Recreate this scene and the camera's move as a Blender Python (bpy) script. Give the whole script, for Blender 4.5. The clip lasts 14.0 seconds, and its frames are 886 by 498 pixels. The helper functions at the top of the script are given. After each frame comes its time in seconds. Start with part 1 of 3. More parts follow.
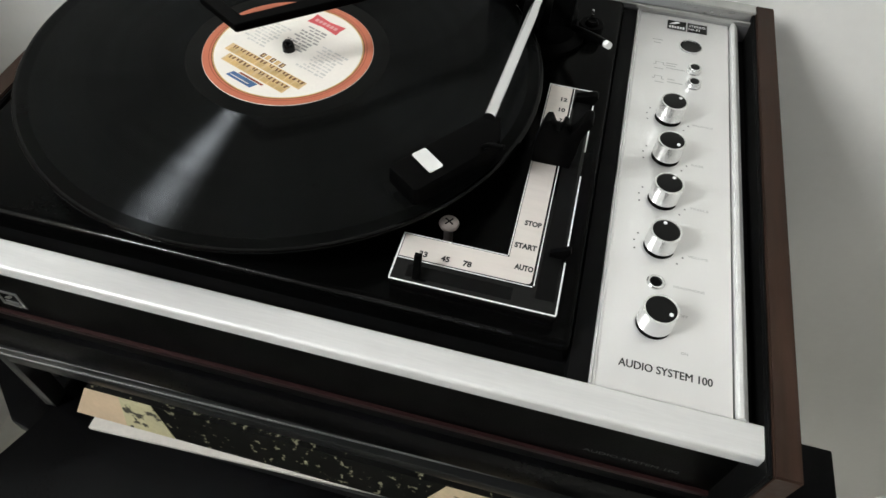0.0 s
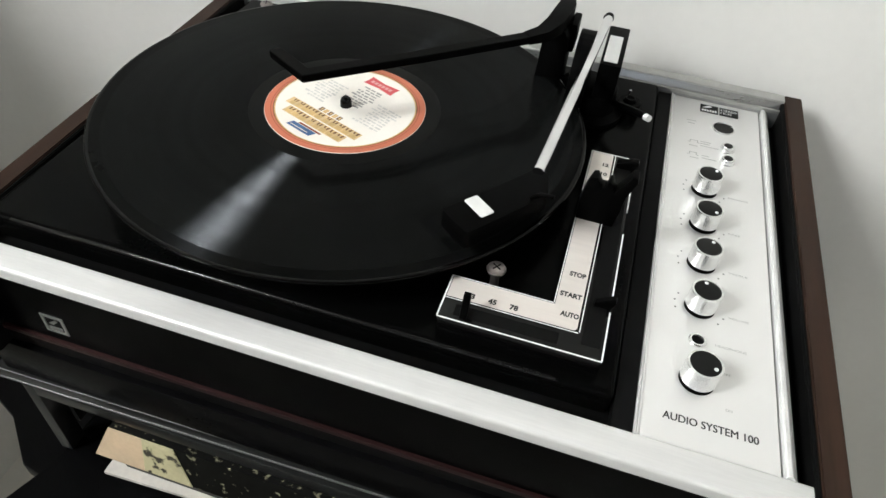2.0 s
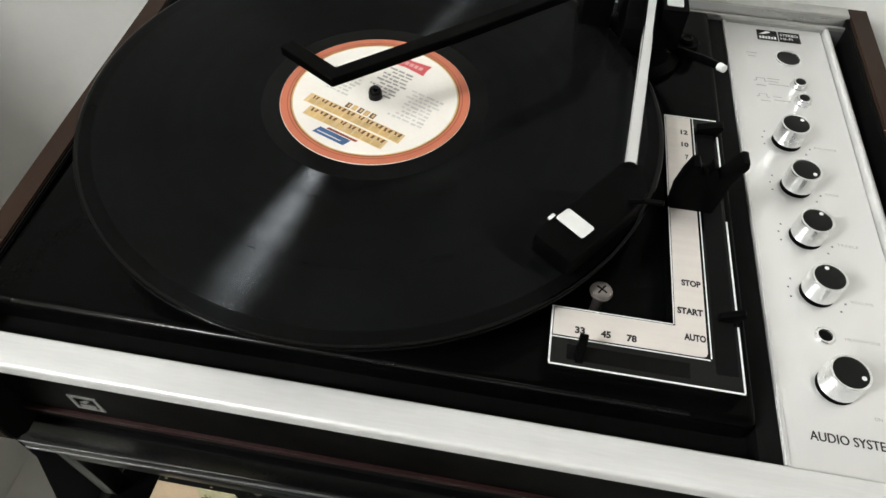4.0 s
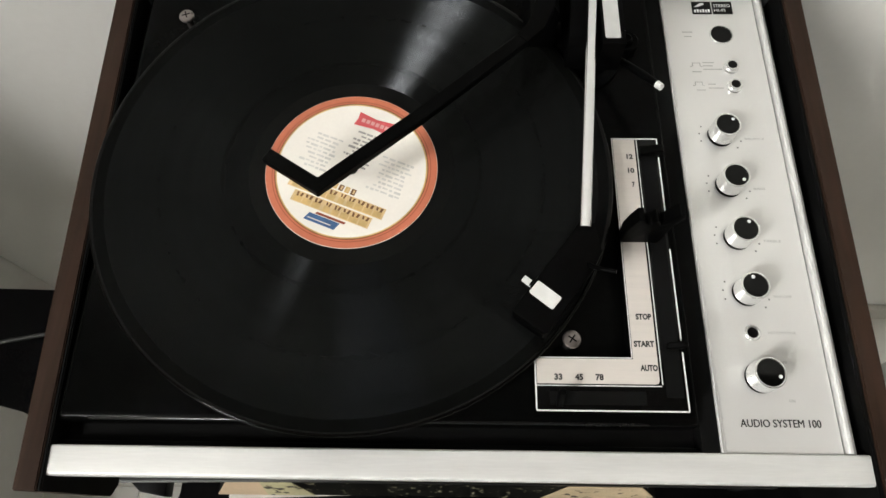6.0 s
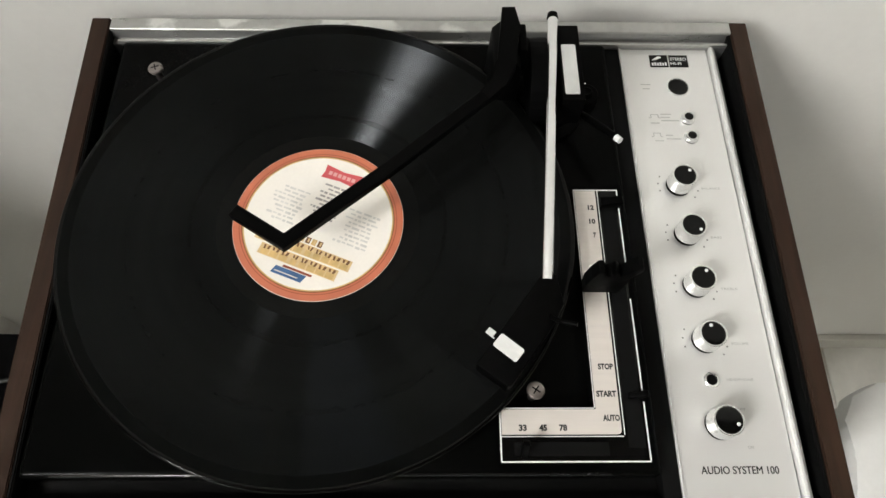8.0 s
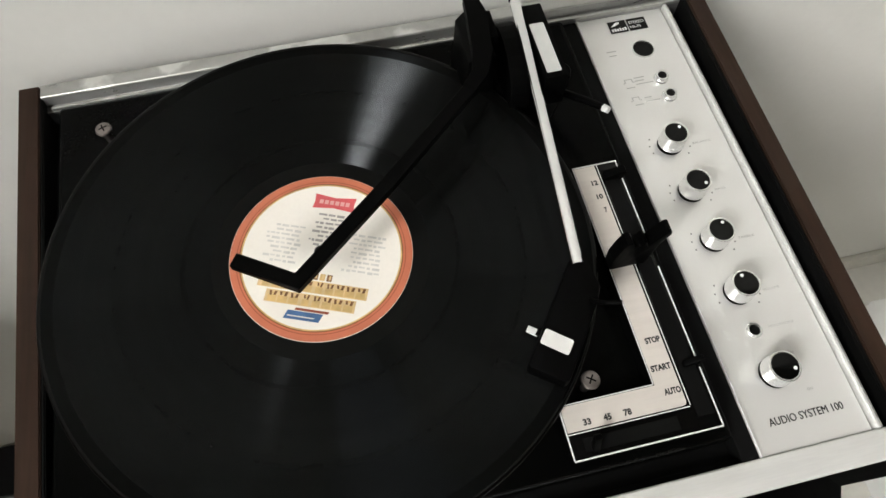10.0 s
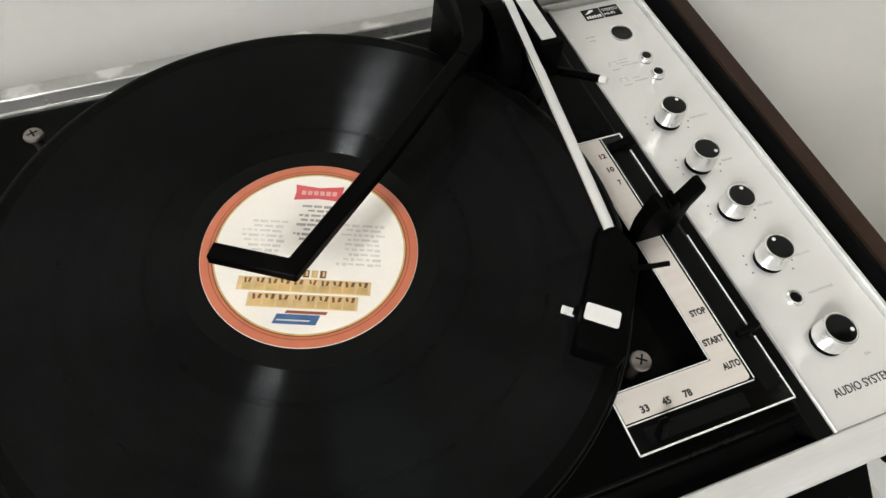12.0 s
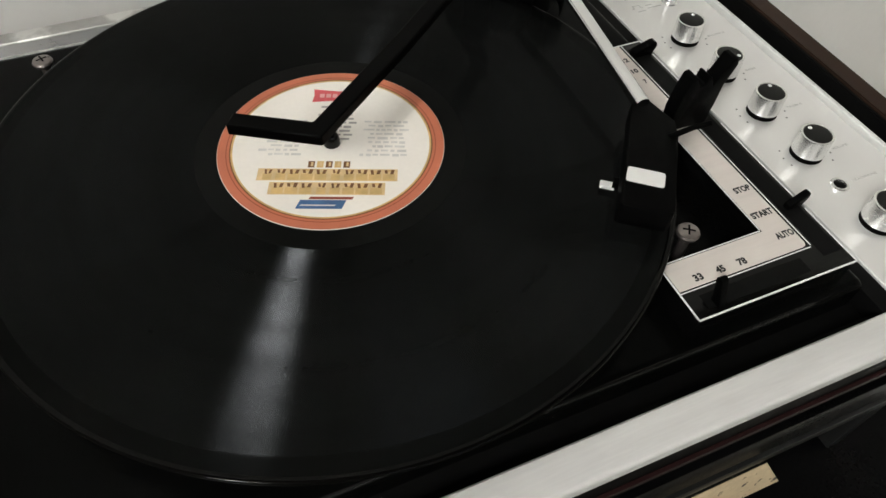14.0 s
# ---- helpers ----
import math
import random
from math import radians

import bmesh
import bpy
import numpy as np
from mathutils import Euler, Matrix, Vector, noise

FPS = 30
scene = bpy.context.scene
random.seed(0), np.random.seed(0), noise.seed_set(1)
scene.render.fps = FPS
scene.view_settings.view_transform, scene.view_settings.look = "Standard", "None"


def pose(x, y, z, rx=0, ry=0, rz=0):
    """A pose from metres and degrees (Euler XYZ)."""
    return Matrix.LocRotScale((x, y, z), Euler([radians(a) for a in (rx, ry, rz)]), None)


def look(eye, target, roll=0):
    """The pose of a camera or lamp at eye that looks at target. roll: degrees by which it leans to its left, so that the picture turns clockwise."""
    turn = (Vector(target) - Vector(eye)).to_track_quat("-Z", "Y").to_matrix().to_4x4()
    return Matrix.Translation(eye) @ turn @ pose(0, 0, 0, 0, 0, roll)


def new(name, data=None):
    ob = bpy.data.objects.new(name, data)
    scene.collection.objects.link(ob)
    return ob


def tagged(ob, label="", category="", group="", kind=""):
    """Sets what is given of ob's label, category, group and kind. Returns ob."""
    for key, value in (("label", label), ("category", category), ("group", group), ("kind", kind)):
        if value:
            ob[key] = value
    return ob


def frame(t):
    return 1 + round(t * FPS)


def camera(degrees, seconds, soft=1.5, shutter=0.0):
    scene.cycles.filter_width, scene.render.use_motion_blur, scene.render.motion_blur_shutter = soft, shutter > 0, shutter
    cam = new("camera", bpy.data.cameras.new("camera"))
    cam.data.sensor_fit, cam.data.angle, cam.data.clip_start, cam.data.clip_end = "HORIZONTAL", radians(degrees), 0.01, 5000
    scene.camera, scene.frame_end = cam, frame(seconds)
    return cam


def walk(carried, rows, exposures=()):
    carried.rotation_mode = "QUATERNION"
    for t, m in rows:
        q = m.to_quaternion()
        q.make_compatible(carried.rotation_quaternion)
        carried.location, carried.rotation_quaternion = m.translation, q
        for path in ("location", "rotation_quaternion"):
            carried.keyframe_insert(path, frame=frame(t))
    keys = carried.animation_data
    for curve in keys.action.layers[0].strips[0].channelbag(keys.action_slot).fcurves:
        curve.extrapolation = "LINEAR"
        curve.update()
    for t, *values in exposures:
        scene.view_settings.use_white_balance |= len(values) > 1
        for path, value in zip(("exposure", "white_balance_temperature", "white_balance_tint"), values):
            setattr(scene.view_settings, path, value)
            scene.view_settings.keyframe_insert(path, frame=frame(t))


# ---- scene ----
cam = camera(67.22, 14.0)
TOP = 0.90  # height of the record's label above the floor
# seconds; eye from the spindle (x, y, height over the label); turn in degrees
ROWS = [
    (0.0, 0.1619, -0.3034, 0.2438, 37.62, -2.28, 14.38),
    (0.5, 0.1512, -0.3152, 0.2411, 38.18, -2.95, 16.90),
    (1.0, 0.1550, -0.3163, 0.2385, 40.19, -3.94, 17.20),
    (1.5, 0.1529, -0.3305, 0.2330, 44.06, -4.26, 17.54),
    (2.0, 0.1495, -0.3316, 0.2318, 45.56, -4.03, 17.24),
    (2.5, 0.1464, -0.3227, 0.2217, 46.67, -3.68, 15.13),
    (3.0, 0.1279, -0.3021, 0.2133, 46.37, -3.40, 12.50),
    (3.5, 0.0996, -0.2823, 0.2110, 42.41, -1.68, 11.98),
    (3.7, 0.0892, -0.2767, 0.2176, 40.35, -1.63, 11.22),
    (5.8, 0.0542, -0.1948, 0.3309, 22.31, 0.73, 0.99),
    (6.0, 0.0601, -0.1882, 0.3399, 22.18, 0.73, 0.81),
    (6.5, 0.0692, -0.1944, 0.3522, 24.86, -0.01, 0.62),
    (7.0, 0.0686, -0.1939, 0.3608, 25.39, -0.65, 0.51),
    (7.5, 0.0668, -0.1887, 0.3615, 25.16, -0.73, 0.38),
    (8.0, 0.0660, -0.1771, 0.3512, 24.42, -1.01, -0.34),
    (8.5, 0.0598, -0.1718, 0.3469, 24.04, -1.12, -0.31),
    (8.7, 0.0581, -0.1691, 0.3466, 23.61, -0.96, -0.52),
    (10.8, 0.0114, -0.1638, 0.3119, 27.06, -1.11, -18.76),
    (11.0, 0.0100, -0.1599, 0.3069, 27.17, -1.56, -18.64),
    (11.5, 0.0014, -0.1601, 0.2866, 30.00, -1.74, -18.85),
    (12.0, -0.0133, -0.1733, 0.2634, 32.71, -3.05, -20.30),
    (12.5, -0.0337, -0.1875, 0.2429, 38.85, -2.72, -20.17),
    (13.0, -0.0389, -0.2032, 0.2330, 40.86, -2.53, -19.70),
    (13.5, -0.0428, -0.2142, 0.2133, 39.24, -2.14, -21.03),
    (14.0, -0.0432, -0.2199, 0.2052, 38.08, -1.28, -22.63),
]
EXPOSURES = [(0.0, 0.02, 6250, 9), (1.0, 0.1, 6250, 9), (2.0, 0.26, 6250, 9), (3.0, 0.28, 6250, 9), (3.7, 0.17, 6300, 9), (6.0, 0.07, 6550, 10),
             (8.5, 0.09, 6550, 10), (11.0, 0.02, 6500, 10), (12.0, 0.03, 6500, 10), (13.0, -0.03, 6500, 10), (14.0, -0.27, 6550, 10)]
walk(cam, [(t, pose(x, y, TOP + z, rx, ry, rz)) for t, x, y, z, rx, ry, rz in ROWS], EXPOSURES)

# ---- light ----
world = bpy.data.worlds.new("sky")
scene.world = world
world.use_nodes = True
wn = world.node_tree.nodes
sky = wn.new("ShaderNodeTexSky")
sky.sky_type, sky.sun_disc = "NISHITA", False
sky.sun_elevation, sky.sun_rotation = radians(40), radians(200)
wn["Background"].inputs["Strength"].default_value = 0.12
world.node_tree.links.new(sky.outputs["Color"], wn["Background"].inputs["Color"])

ROOM = dict(x0=-1.15, x1=2.15, y0=-3.0, y1=0.192, top=2.8)
WIN = dict(y0=-1.42, y1=-0.78, z0=1.75, z1=2.7)
# opening in the south wall, added only to let in fill light
FILL_WIN = dict(x0=-0.6, x1=1.2, z0=1.3, z1=2.6)


def daylight(name, eye, target, wide, high, power):
    """The sky's light in a window's opening; the second one is added fill."""
    lamp = bpy.data.lights.new(name, "AREA")
    lamp.shape, lamp.size, lamp.size_y, lamp.energy, lamp.color = "RECTANGLE", wide, high, power, (0.985, 0.985, 0.94)
    ob = new(name, lamp)
    ob.matrix_world = look(eye, target)


wy, wz = (WIN["y0"] + WIN["y1"]) / 2, (WIN["z0"] + WIN["z1"]) / 2
daylight("window_and_fill_light", (ROOM["x0"] - 0.06, wy, wz), (0, wy, wz), WIN["y1"] - WIN["y0"] - 0.1, WIN["z1"] - WIN["z0"] - 0.1, 73)
# weak fill lamp, added in the unseen opening behind the camera
wx, wz = (FILL_WIN["x0"] + FILL_WIN["x1"]) / 2, (FILL_WIN["z0"] + FILL_WIN["z1"]) / 2
daylight("window_and_fill_light", (wx, ROOM["y0"] - 0.06, wz), (wx, 0, wz), FILL_WIN["x1"] - FILL_WIN["x0"] - 0.1, FILL_WIN["z1"] - FILL_WIN["z0"] - 0.1, 5)


# ---- materials ----
def material(name, color, rough=0.5, metal=0.0, spec=0.5, vary=0.15, scale=20.0, stretch=(1, 1, 1), bump=0.0, bump_scale=200.0,
             rough_vary=0.1, coat=0.0, coat_rough=0.1, spots=None, aniso=0.0):
    """Principled surface with colour, gloss and relief that vary at a coarse and a fine scale."""
    m = bpy.data.materials.new(name)
    m.use_nodes = True
    n, l = m.node_tree.nodes, m.node_tree.links
    p = n["Principled BSDF"]
    co = n.new("ShaderNodeTexCoord")
    mp = n.new("ShaderNodeMapping")
    mp.inputs["Scale"].default_value = stretch
    l.new(co.outputs["Object"], mp.inputs["Vector"])
    coarse = n.new("ShaderNodeTexNoise")
    coarse.inputs["Scale"].default_value, coarse.inputs["Detail"].default_value = scale, 6
    fine = n.new("ShaderNodeTexNoise")
    fine.inputs["Scale"].default_value, fine.inputs["Detail"].default_value = bump_scale, 4
    for tex in (coarse, fine):
        l.new(mp.outputs["Vector"], tex.inputs["Vector"])
    add = n.new("ShaderNodeMath")
    add.operation = "MULTIPLY_ADD"
    l.new(fine.outputs["Fac"], add.inputs[0])
    add.inputs[1].default_value = 0.5
    l.new(coarse.outputs["Fac"], add.inputs[2])
    ramp = n.new("ShaderNodeMapRange")
    ramp.inputs["From Min"].default_value, ramp.inputs["From Max"].default_value = 0.45, 1.05
    ramp.inputs["To Min"].default_value, ramp.inputs["To Max"].default_value = 1 - vary, 1 + vary
    l.new(add.outputs[0], ramp.inputs["Value"])
    mix = n.new("ShaderNodeVectorMath")
    mix.operation = "SCALE"
    mix.inputs[0].default_value = color
    l.new(ramp.outputs[0], mix.inputs["Scale"])
    last = mix.outputs[0]
    if spots:
        s_color, s_scale, s_edge = spots
        sp = n.new("ShaderNodeTexNoise")
        sp.inputs["Scale"].default_value, sp.inputs["Detail"].default_value = s_scale, 8
        l.new(co.outputs["Object"], sp.inputs["Vector"])
        cut = n.new("ShaderNodeMapRange")
        cut.inputs["From Min"].default_value, cut.inputs["From Max"].default_value = s_edge, s_edge + 0.06
        l.new(sp.outputs["Fac"], cut.inputs["Value"])
        mx = n.new("ShaderNodeMix")
        mx.data_type = "RGBA"
        l.new(cut.outputs[0], mx.inputs["Factor"])
        l.new(last, mx.inputs["A"])
        mx.inputs["B"].default_value = (*s_color, 1)
        last = mx.outputs["Result"]
    l.new(last, p.inputs["Base Color"])
    rr = n.new("ShaderNodeMapRange")
    rr.inputs["From Min"].default_value, rr.inputs["From Max"].default_value = 0.45, 1.05
    rr.inputs["To Min"].default_value, rr.inputs["To Max"].default_value = max(0.02, rough * (1 - rough_vary)), rough * (1 + rough_vary)
    l.new(add.outputs[0], rr.inputs["Value"])
    l.new(rr.outputs[0], p.inputs["Roughness"])
    p.inputs["Metallic"].default_value = metal
    p.inputs["Specular IOR Level"].default_value = spec
    p.inputs["Coat Weight"].default_value, p.inputs["Coat Roughness"].default_value = coat, coat_rough
    p.inputs["Anisotropic"].default_value = aniso
    if bump:
        b = n.new("ShaderNodeBump")
        b.inputs["Strength"].default_value, b.inputs["Distance"].default_value = bump, 0.0005
        l.new(fine.outputs["Fac"], b.inputs["Height"])
        l.new(b.outputs[0], p.inputs["Normal"])
    return m


def vinyl_material():
    """Black vinyl: a weak mirror, and groove walls that lean inwards and outwards along the radius."""
    m = material("vinyl", (0.0024, 0.0026, 0.0024), rough=0.13, spec=0.02, vary=0.2, scale=25, rough_vary=0.3)
    n, l = m.node_tree.nodes, m.node_tree.links
    p = n["Principled BSDF"]
    co = n.new("ShaderNodeTexCoord")
    flat = n.new("ShaderNodeVectorMath")
    flat.operation = "MULTIPLY"
    flat.inputs[1].default_value = (1, 1, 0)
    l.new(co.outputs["Object"], flat.inputs[0])
    rad = n.new("ShaderNodeVectorMath")
    rad.operation = "LENGTH"
    l.new(flat.outputs[0], rad.inputs[0])
    out = n.new("ShaderNodeVectorMath")
    out.operation = "NORMALIZE"
    l.new(flat.outputs[0], out.inputs[0])
    # loud and quiet passages: the groove gloss changes with the radius
    bands = n.new("ShaderNodeTexNoise")
    bands.noise_dimensions = "1D"
    bands.inputs["Scale"].default_value, bands.inputs["Detail"].default_value, bands.inputs["Roughness"].default_value = 75, 2, 0.6
    l.new(rad.outputs["Value"], bands.inputs["W"])
    tone = n.new("ShaderNodeMapRange")
    tone.inputs["From Min"].default_value, tone.inputs["From Max"].default_value = 0.3, 0.7
    tone.inputs["To Min"].default_value, tone.inputs["To Max"].default_value = 0.7, 1.35
    l.new(bands.outputs["Fac"], tone.inputs["Value"])
    tint = n.new("ShaderNodeVectorMath")
    tint.operation = "SCALE"
    tint.inputs[0].default_value = (GROOVE * 0.95, GROOVE, GROOVE * 1.08)
    # the smooth lead-in at the edge has no grooves
    lead = n.new("ShaderNodeMapRange")
    lead.inputs["From Min"].default_value, lead.inputs["From Max"].default_value = 0.1415, 0.1428
    lead.inputs["To Min"].default_value, lead.inputs["To Max"].default_value = 1.0, 0.12
    l.new(rad.outputs["Value"], lead.inputs["Value"])
    cut = n.new("ShaderNodeMath")
    cut.operation = "MULTIPLY"
    l.new(tone.outputs[0], cut.inputs[0])
    l.new(lead.outputs[0], cut.inputs[1])
    l.new(cut.outputs[0], tint.inputs["Scale"])
    # the way along the groove, across which the gloss stays narrow
    along = n.new("ShaderNodeVectorMath")
    along.operation = "CROSS_PRODUCT"
    along.inputs[0].default_value = (0, 0, 1)
    l.new(out.outputs[0], along.inputs[1])
    last = p.outputs[0]
    for lean in (0.89, -0.89):
        tilt = n.new("ShaderNodeVectorMath")
        tilt.operation = "SCALE"
        tilt.inputs["Scale"].default_value = lean
        l.new(out.outputs[0], tilt.inputs[0])
        up = n.new("ShaderNodeVectorMath")
        up.operation = "ADD"
        up.inputs[1].default_value = (0, 0, 1)
        l.new(tilt.outputs[0], up.inputs[0])
        unit = n.new("ShaderNodeVectorMath")
        unit.operation = "NORMALIZE"
        l.new(up.outputs[0], unit.inputs[0])
        wall = n.new("ShaderNodeBsdfAnisotropic")
        wall.distribution = "BECKMANN"
        wall.inputs["Roughness"].default_value, wall.inputs["Anisotropy"].default_value = 0.24, 0.42
        l.new(along.outputs[0], wall.inputs["Tangent"])
        l.new(tint.outputs[0], wall.inputs["Color"])
        l.new(unit.outputs[0], wall.inputs["Normal"])
        both = n.new("ShaderNodeAddShader")
        l.new(last, both.inputs[0])
        l.new(wall.outputs[0], both.inputs[1])
        last = both.outputs[0]
    l.new(last, n["Material Output"].inputs["Surface"])
    return m


GROOVE = 0.0036
M_VINYL = vinyl_material()
M_WAX = material("run_out_vinyl", (0.004, 0.0042, 0.004), rough=0.3, spec=0.05)
M_RIM = material("polished_vinyl_edge", (0.0008, 0.0008, 0.0008), rough=0.07, spec=0.12, vary=0.1)
M_MAHOGANY = material("dark_mahogany_rail", (0.02, 0.0085, 0.0085), rough=0.4, spec=0.1, vary=0.4, scale=14, stretch=(0.6, 8, 8), rough_vary=0.25)
M_WALNUT = material("walnut_veneer", (0.028, 0.015, 0.0102), rough=0.5, spec=0.12, vary=0.45, scale=14, stretch=(7, 0.5, 7), bump=0.15, bump_scale=60, rough_vary=0.25)
M_ALU = material("brushed_aluminium", (0.85, 0.845, 0.835), rough=0.33, metal=0.45, vary=0.02, scale=7, bump_scale=60, rough_vary=0.08)
M_TRIM = material("aluminium_trim", (0.7, 0.7, 0.69), rough=0.5, metal=0.2, vary=0.1, scale=10, stretch=(1, 12, 12), bump=0.06, bump_scale=90, rough_vary=0.2)
M_RAIL = material("dull_metal_rail", (0.36, 0.36, 0.355), rough=0.3, metal=0.85, vary=0.08, scale=14, stretch=(1, 4, 4), rough_vary=0.15)
M_TUBE = material("polished_tube", (0.86, 0.86, 0.87), rough=0.13, metal=1.0, vary=0.02, scale=4, rough_vary=0.1)
M_WORN = material("oxidised_aluminium_rail", (0.5, 0.5, 0.485), rough=0.36, metal=0.8, vary=0.22, scale=18, bump=0.25, bump_scale=160, rough_vary=0.35,
                  spots=((0.85, 0.85, 0.83), 22, 0.6))
M_CHROME = material("turned_chrome", (0.88, 0.88, 0.875), rough=0.24, metal=0.9, vary=0.03, scale=40, rough_vary=0.2)
M_BLACK = material("satin_black_plastic", (0.0013, 0.0013, 0.0013), rough=0.46, spec=0.03, vary=0.25, scale=18, bump=0.08, bump_scale=900, rough_vary=0.3)
M_DECK = material("black_painted_deck", (0.0016, 0.0017, 0.0016), rough=0.2, spec=0.03, vary=0.25, scale=12, bump=0.05, bump_scale=700, rough_vary=0.3)
M_LIP = material("glossy_black_paint", (0.002, 0.002, 0.002), rough=0.24, spec=0.38, vary=0.2, scale=30, rough_vary=0.3)
M_GLOSS = material("glossy_black_plastic", (0.002, 0.002, 0.002), rough=0.12, spec=0.2, vary=0.2, scale=30, rough_vary=0.3)
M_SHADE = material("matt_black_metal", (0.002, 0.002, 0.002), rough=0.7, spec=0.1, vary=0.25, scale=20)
M_SILVER = material("pinkish_silver_inlay", (0.72, 0.67, 0.63), rough=0.42, metal=0.25, vary=0.06, scale=20, stretch=(1, 20, 1), rough_vary=0.2)
M_WHITE = material("white_plastic", (0.8, 0.8, 0.79), rough=0.4, vary=0.05, scale=15)
M_LINE = material("white_print", (0.82, 0.82, 0.82), rough=0.5, vary=0.04, scale=50)
# same sticker paper as below, greyed where it catches less light
M_SLIP_DIM = material("paper_sticker_less_lit", (0.58, 0.58, 0.57), rough=0.5, vary=0.08, scale=60)
M_SLIP = material("paper_sticker", (0.78, 0.77, 0.76), rough=0.6, vary=0.06, scale=60)
M_INK = material("black_print", (0.01, 0.01, 0.01), rough=0.6, vary=0.2, scale=80)
M_GREY_INK = material("worn_grey_print", (0.46, 0.46, 0.45), rough=0.6, vary=0.2, scale=120)
M_SCALE = material("dark_grey_print", (0.1, 0.1, 0.1), rough=0.6, vary=0.3, scale=120)
M_FAINT = material("faint_dark_print", (0.03, 0.03, 0.03), rough=0.5, vary=0.3, scale=120)
M_STEEL = material("dull_steel", (0.27, 0.24, 0.23), rough=0.33, metal=0.9, vary=0.2, scale=120, rough_vary=0.3)
M_PLAIN = material("beige_cardboard", (0.6, 0.46, 0.31), rough=0.8, vary=0.12, scale=40, bump=0.15, bump_scale=300)
M_ORANGE = material("orange_label_paper", (0.53, 0.15, 0.078), rough=0.55, vary=0.1, scale=40)
M_RUST = material("dark_red_print", (0.28, 0.06, 0.025), rough=0.6, vary=0.1, scale=40)
M_CREAM = material("cream_label_paper", (0.9, 0.86, 0.8), rough=0.55, vary=0.05, scale=35, bump=0.05, bump_scale=500)
M_GOLD = material("gold_print", (0.62, 0.42, 0.17), rough=0.5, vary=0.3, scale=90)
M_STRAW = material("straw_print", (0.68, 0.5, 0.26), rough=0.55, vary=0.25, scale=120)
M_BROWN = material("brown_print", (0.16, 0.07, 0.02), rough=0.6, vary=0.3, scale=90)
M_BLUE = material("blue_print", (0.05, 0.13, 0.3), rough=0.6, vary=0.3, scale=90)
M_RED = material("red_print", (0.62, 0.09, 0.1), rough=0.6, vary=0.12, scale=90)
M_PALE = material("pale_grey_print", (0.68, 0.66, 0.63), rough=0.6, vary=0.15, scale=150)
M_TRACK = material("grey_print", (0.4, 0.38, 0.36), rough=0.6, vary=0.25, scale=150)
M_STAMP = material("faded_red_print", (0.75, 0.4, 0.38), rough=0.6, vary=0.15, scale=120)
M_WALL = material("white_wall_paint", (0.78, 0.775, 0.745), rough=0.75, vary=0.035, scale=3, bump=0.2, bump_scale=120)
M_CEIL = material("white_ceiling_paint", (0.82, 0.82, 0.8), rough=0.8, vary=0.03, scale=3, bump=0.15, bump_scale=90)
# for the unseen ceiling only, dark so that glossy blacks mirror little light
M_DIM = material("darkened_unseen_ceiling", (0.05, 0.04, 0.033), rough=0.7, vary=0.3, scale=4, stretch=(1, 12, 1))
M_CREAMWALL = material("cream_wall_paint", (0.64, 0.63, 0.6), rough=0.8, vary=0.06, scale=3, bump=0.15, bump_scale=90)
M_FLOOR = material("pale_floor_tile", (0.76, 0.745, 0.7), rough=0.35, vary=0.1, scale=5, bump=0.05, bump_scale=60, rough_vary=0.3)
M_SKIRT = material("skirting_paint", (0.62, 0.6, 0.55), rough=0.5, vary=0.06, scale=8)
M_RACK = material("black_rack_lacquer", (0.0018, 0.0018, 0.002), rough=0.32, spec=0.04, vary=0.3, scale=9, bump=0.04, bump_scale=400, rough_vary=0.35)
M_RACK_EDGE = material("grey_metal_edge", (0.013, 0.0135, 0.0135), rough=0.3, spec=0.22, metal=0.0, vary=0.2, scale=30, stretch=(1, 8, 8))
M_BEAD = material("grey_metal_bead", (0.1, 0.1, 0.1), rough=0.4, metal=0.3, vary=0.3, scale=40)
M_CARD = material("yellowed_cardboard", (0.5, 0.46, 0.28), rough=0.8, vary=0.2, scale=30, bump=0.2, bump_scale=300, spots=((0.05, 0.045, 0.03), 110, 0.57))
M_TORN = material("torn_beige_cardboard", (0.56, 0.45, 0.29), rough=0.8, vary=0.2, scale=30, bump=0.2, bump_scale=300, spots=((0.05, 0.04, 0.03), 120, 0.6))
M_TAPE = material("worn_black_spine", (0.004, 0.004, 0.0036), rough=0.5, spec=0.15, vary=0.3, scale=40, spots=((0.22, 0.21, 0.14), 190, 0.6))
M_SLEEVE = material("white_sleeve_paper", (0.6, 0.57, 0.52), rough=0.8, vary=0.12, scale=40, bump=0.1, bump_scale=300)
M_DARK_SLEEVE = material("dark_sleeve_card", (0.004, 0.004, 0.004), rough=0.6, vary=0.3, scale=25)
M_RUBBER = material("black_cable_rubber", (0.012, 0.012, 0.012), rough=0.6, vary=0.2, scale=30)

glass = bpy.data.materials.new("window_glass")
glass.use_nodes = True
gp = glass.node_tree.nodes["Principled BSDF"]
gp.inputs["Roughness"].default_value, gp.inputs["Transmission Weight"].default_value, gp.inputs["IOR"].default_value = 0.0, 1.0, 1.45


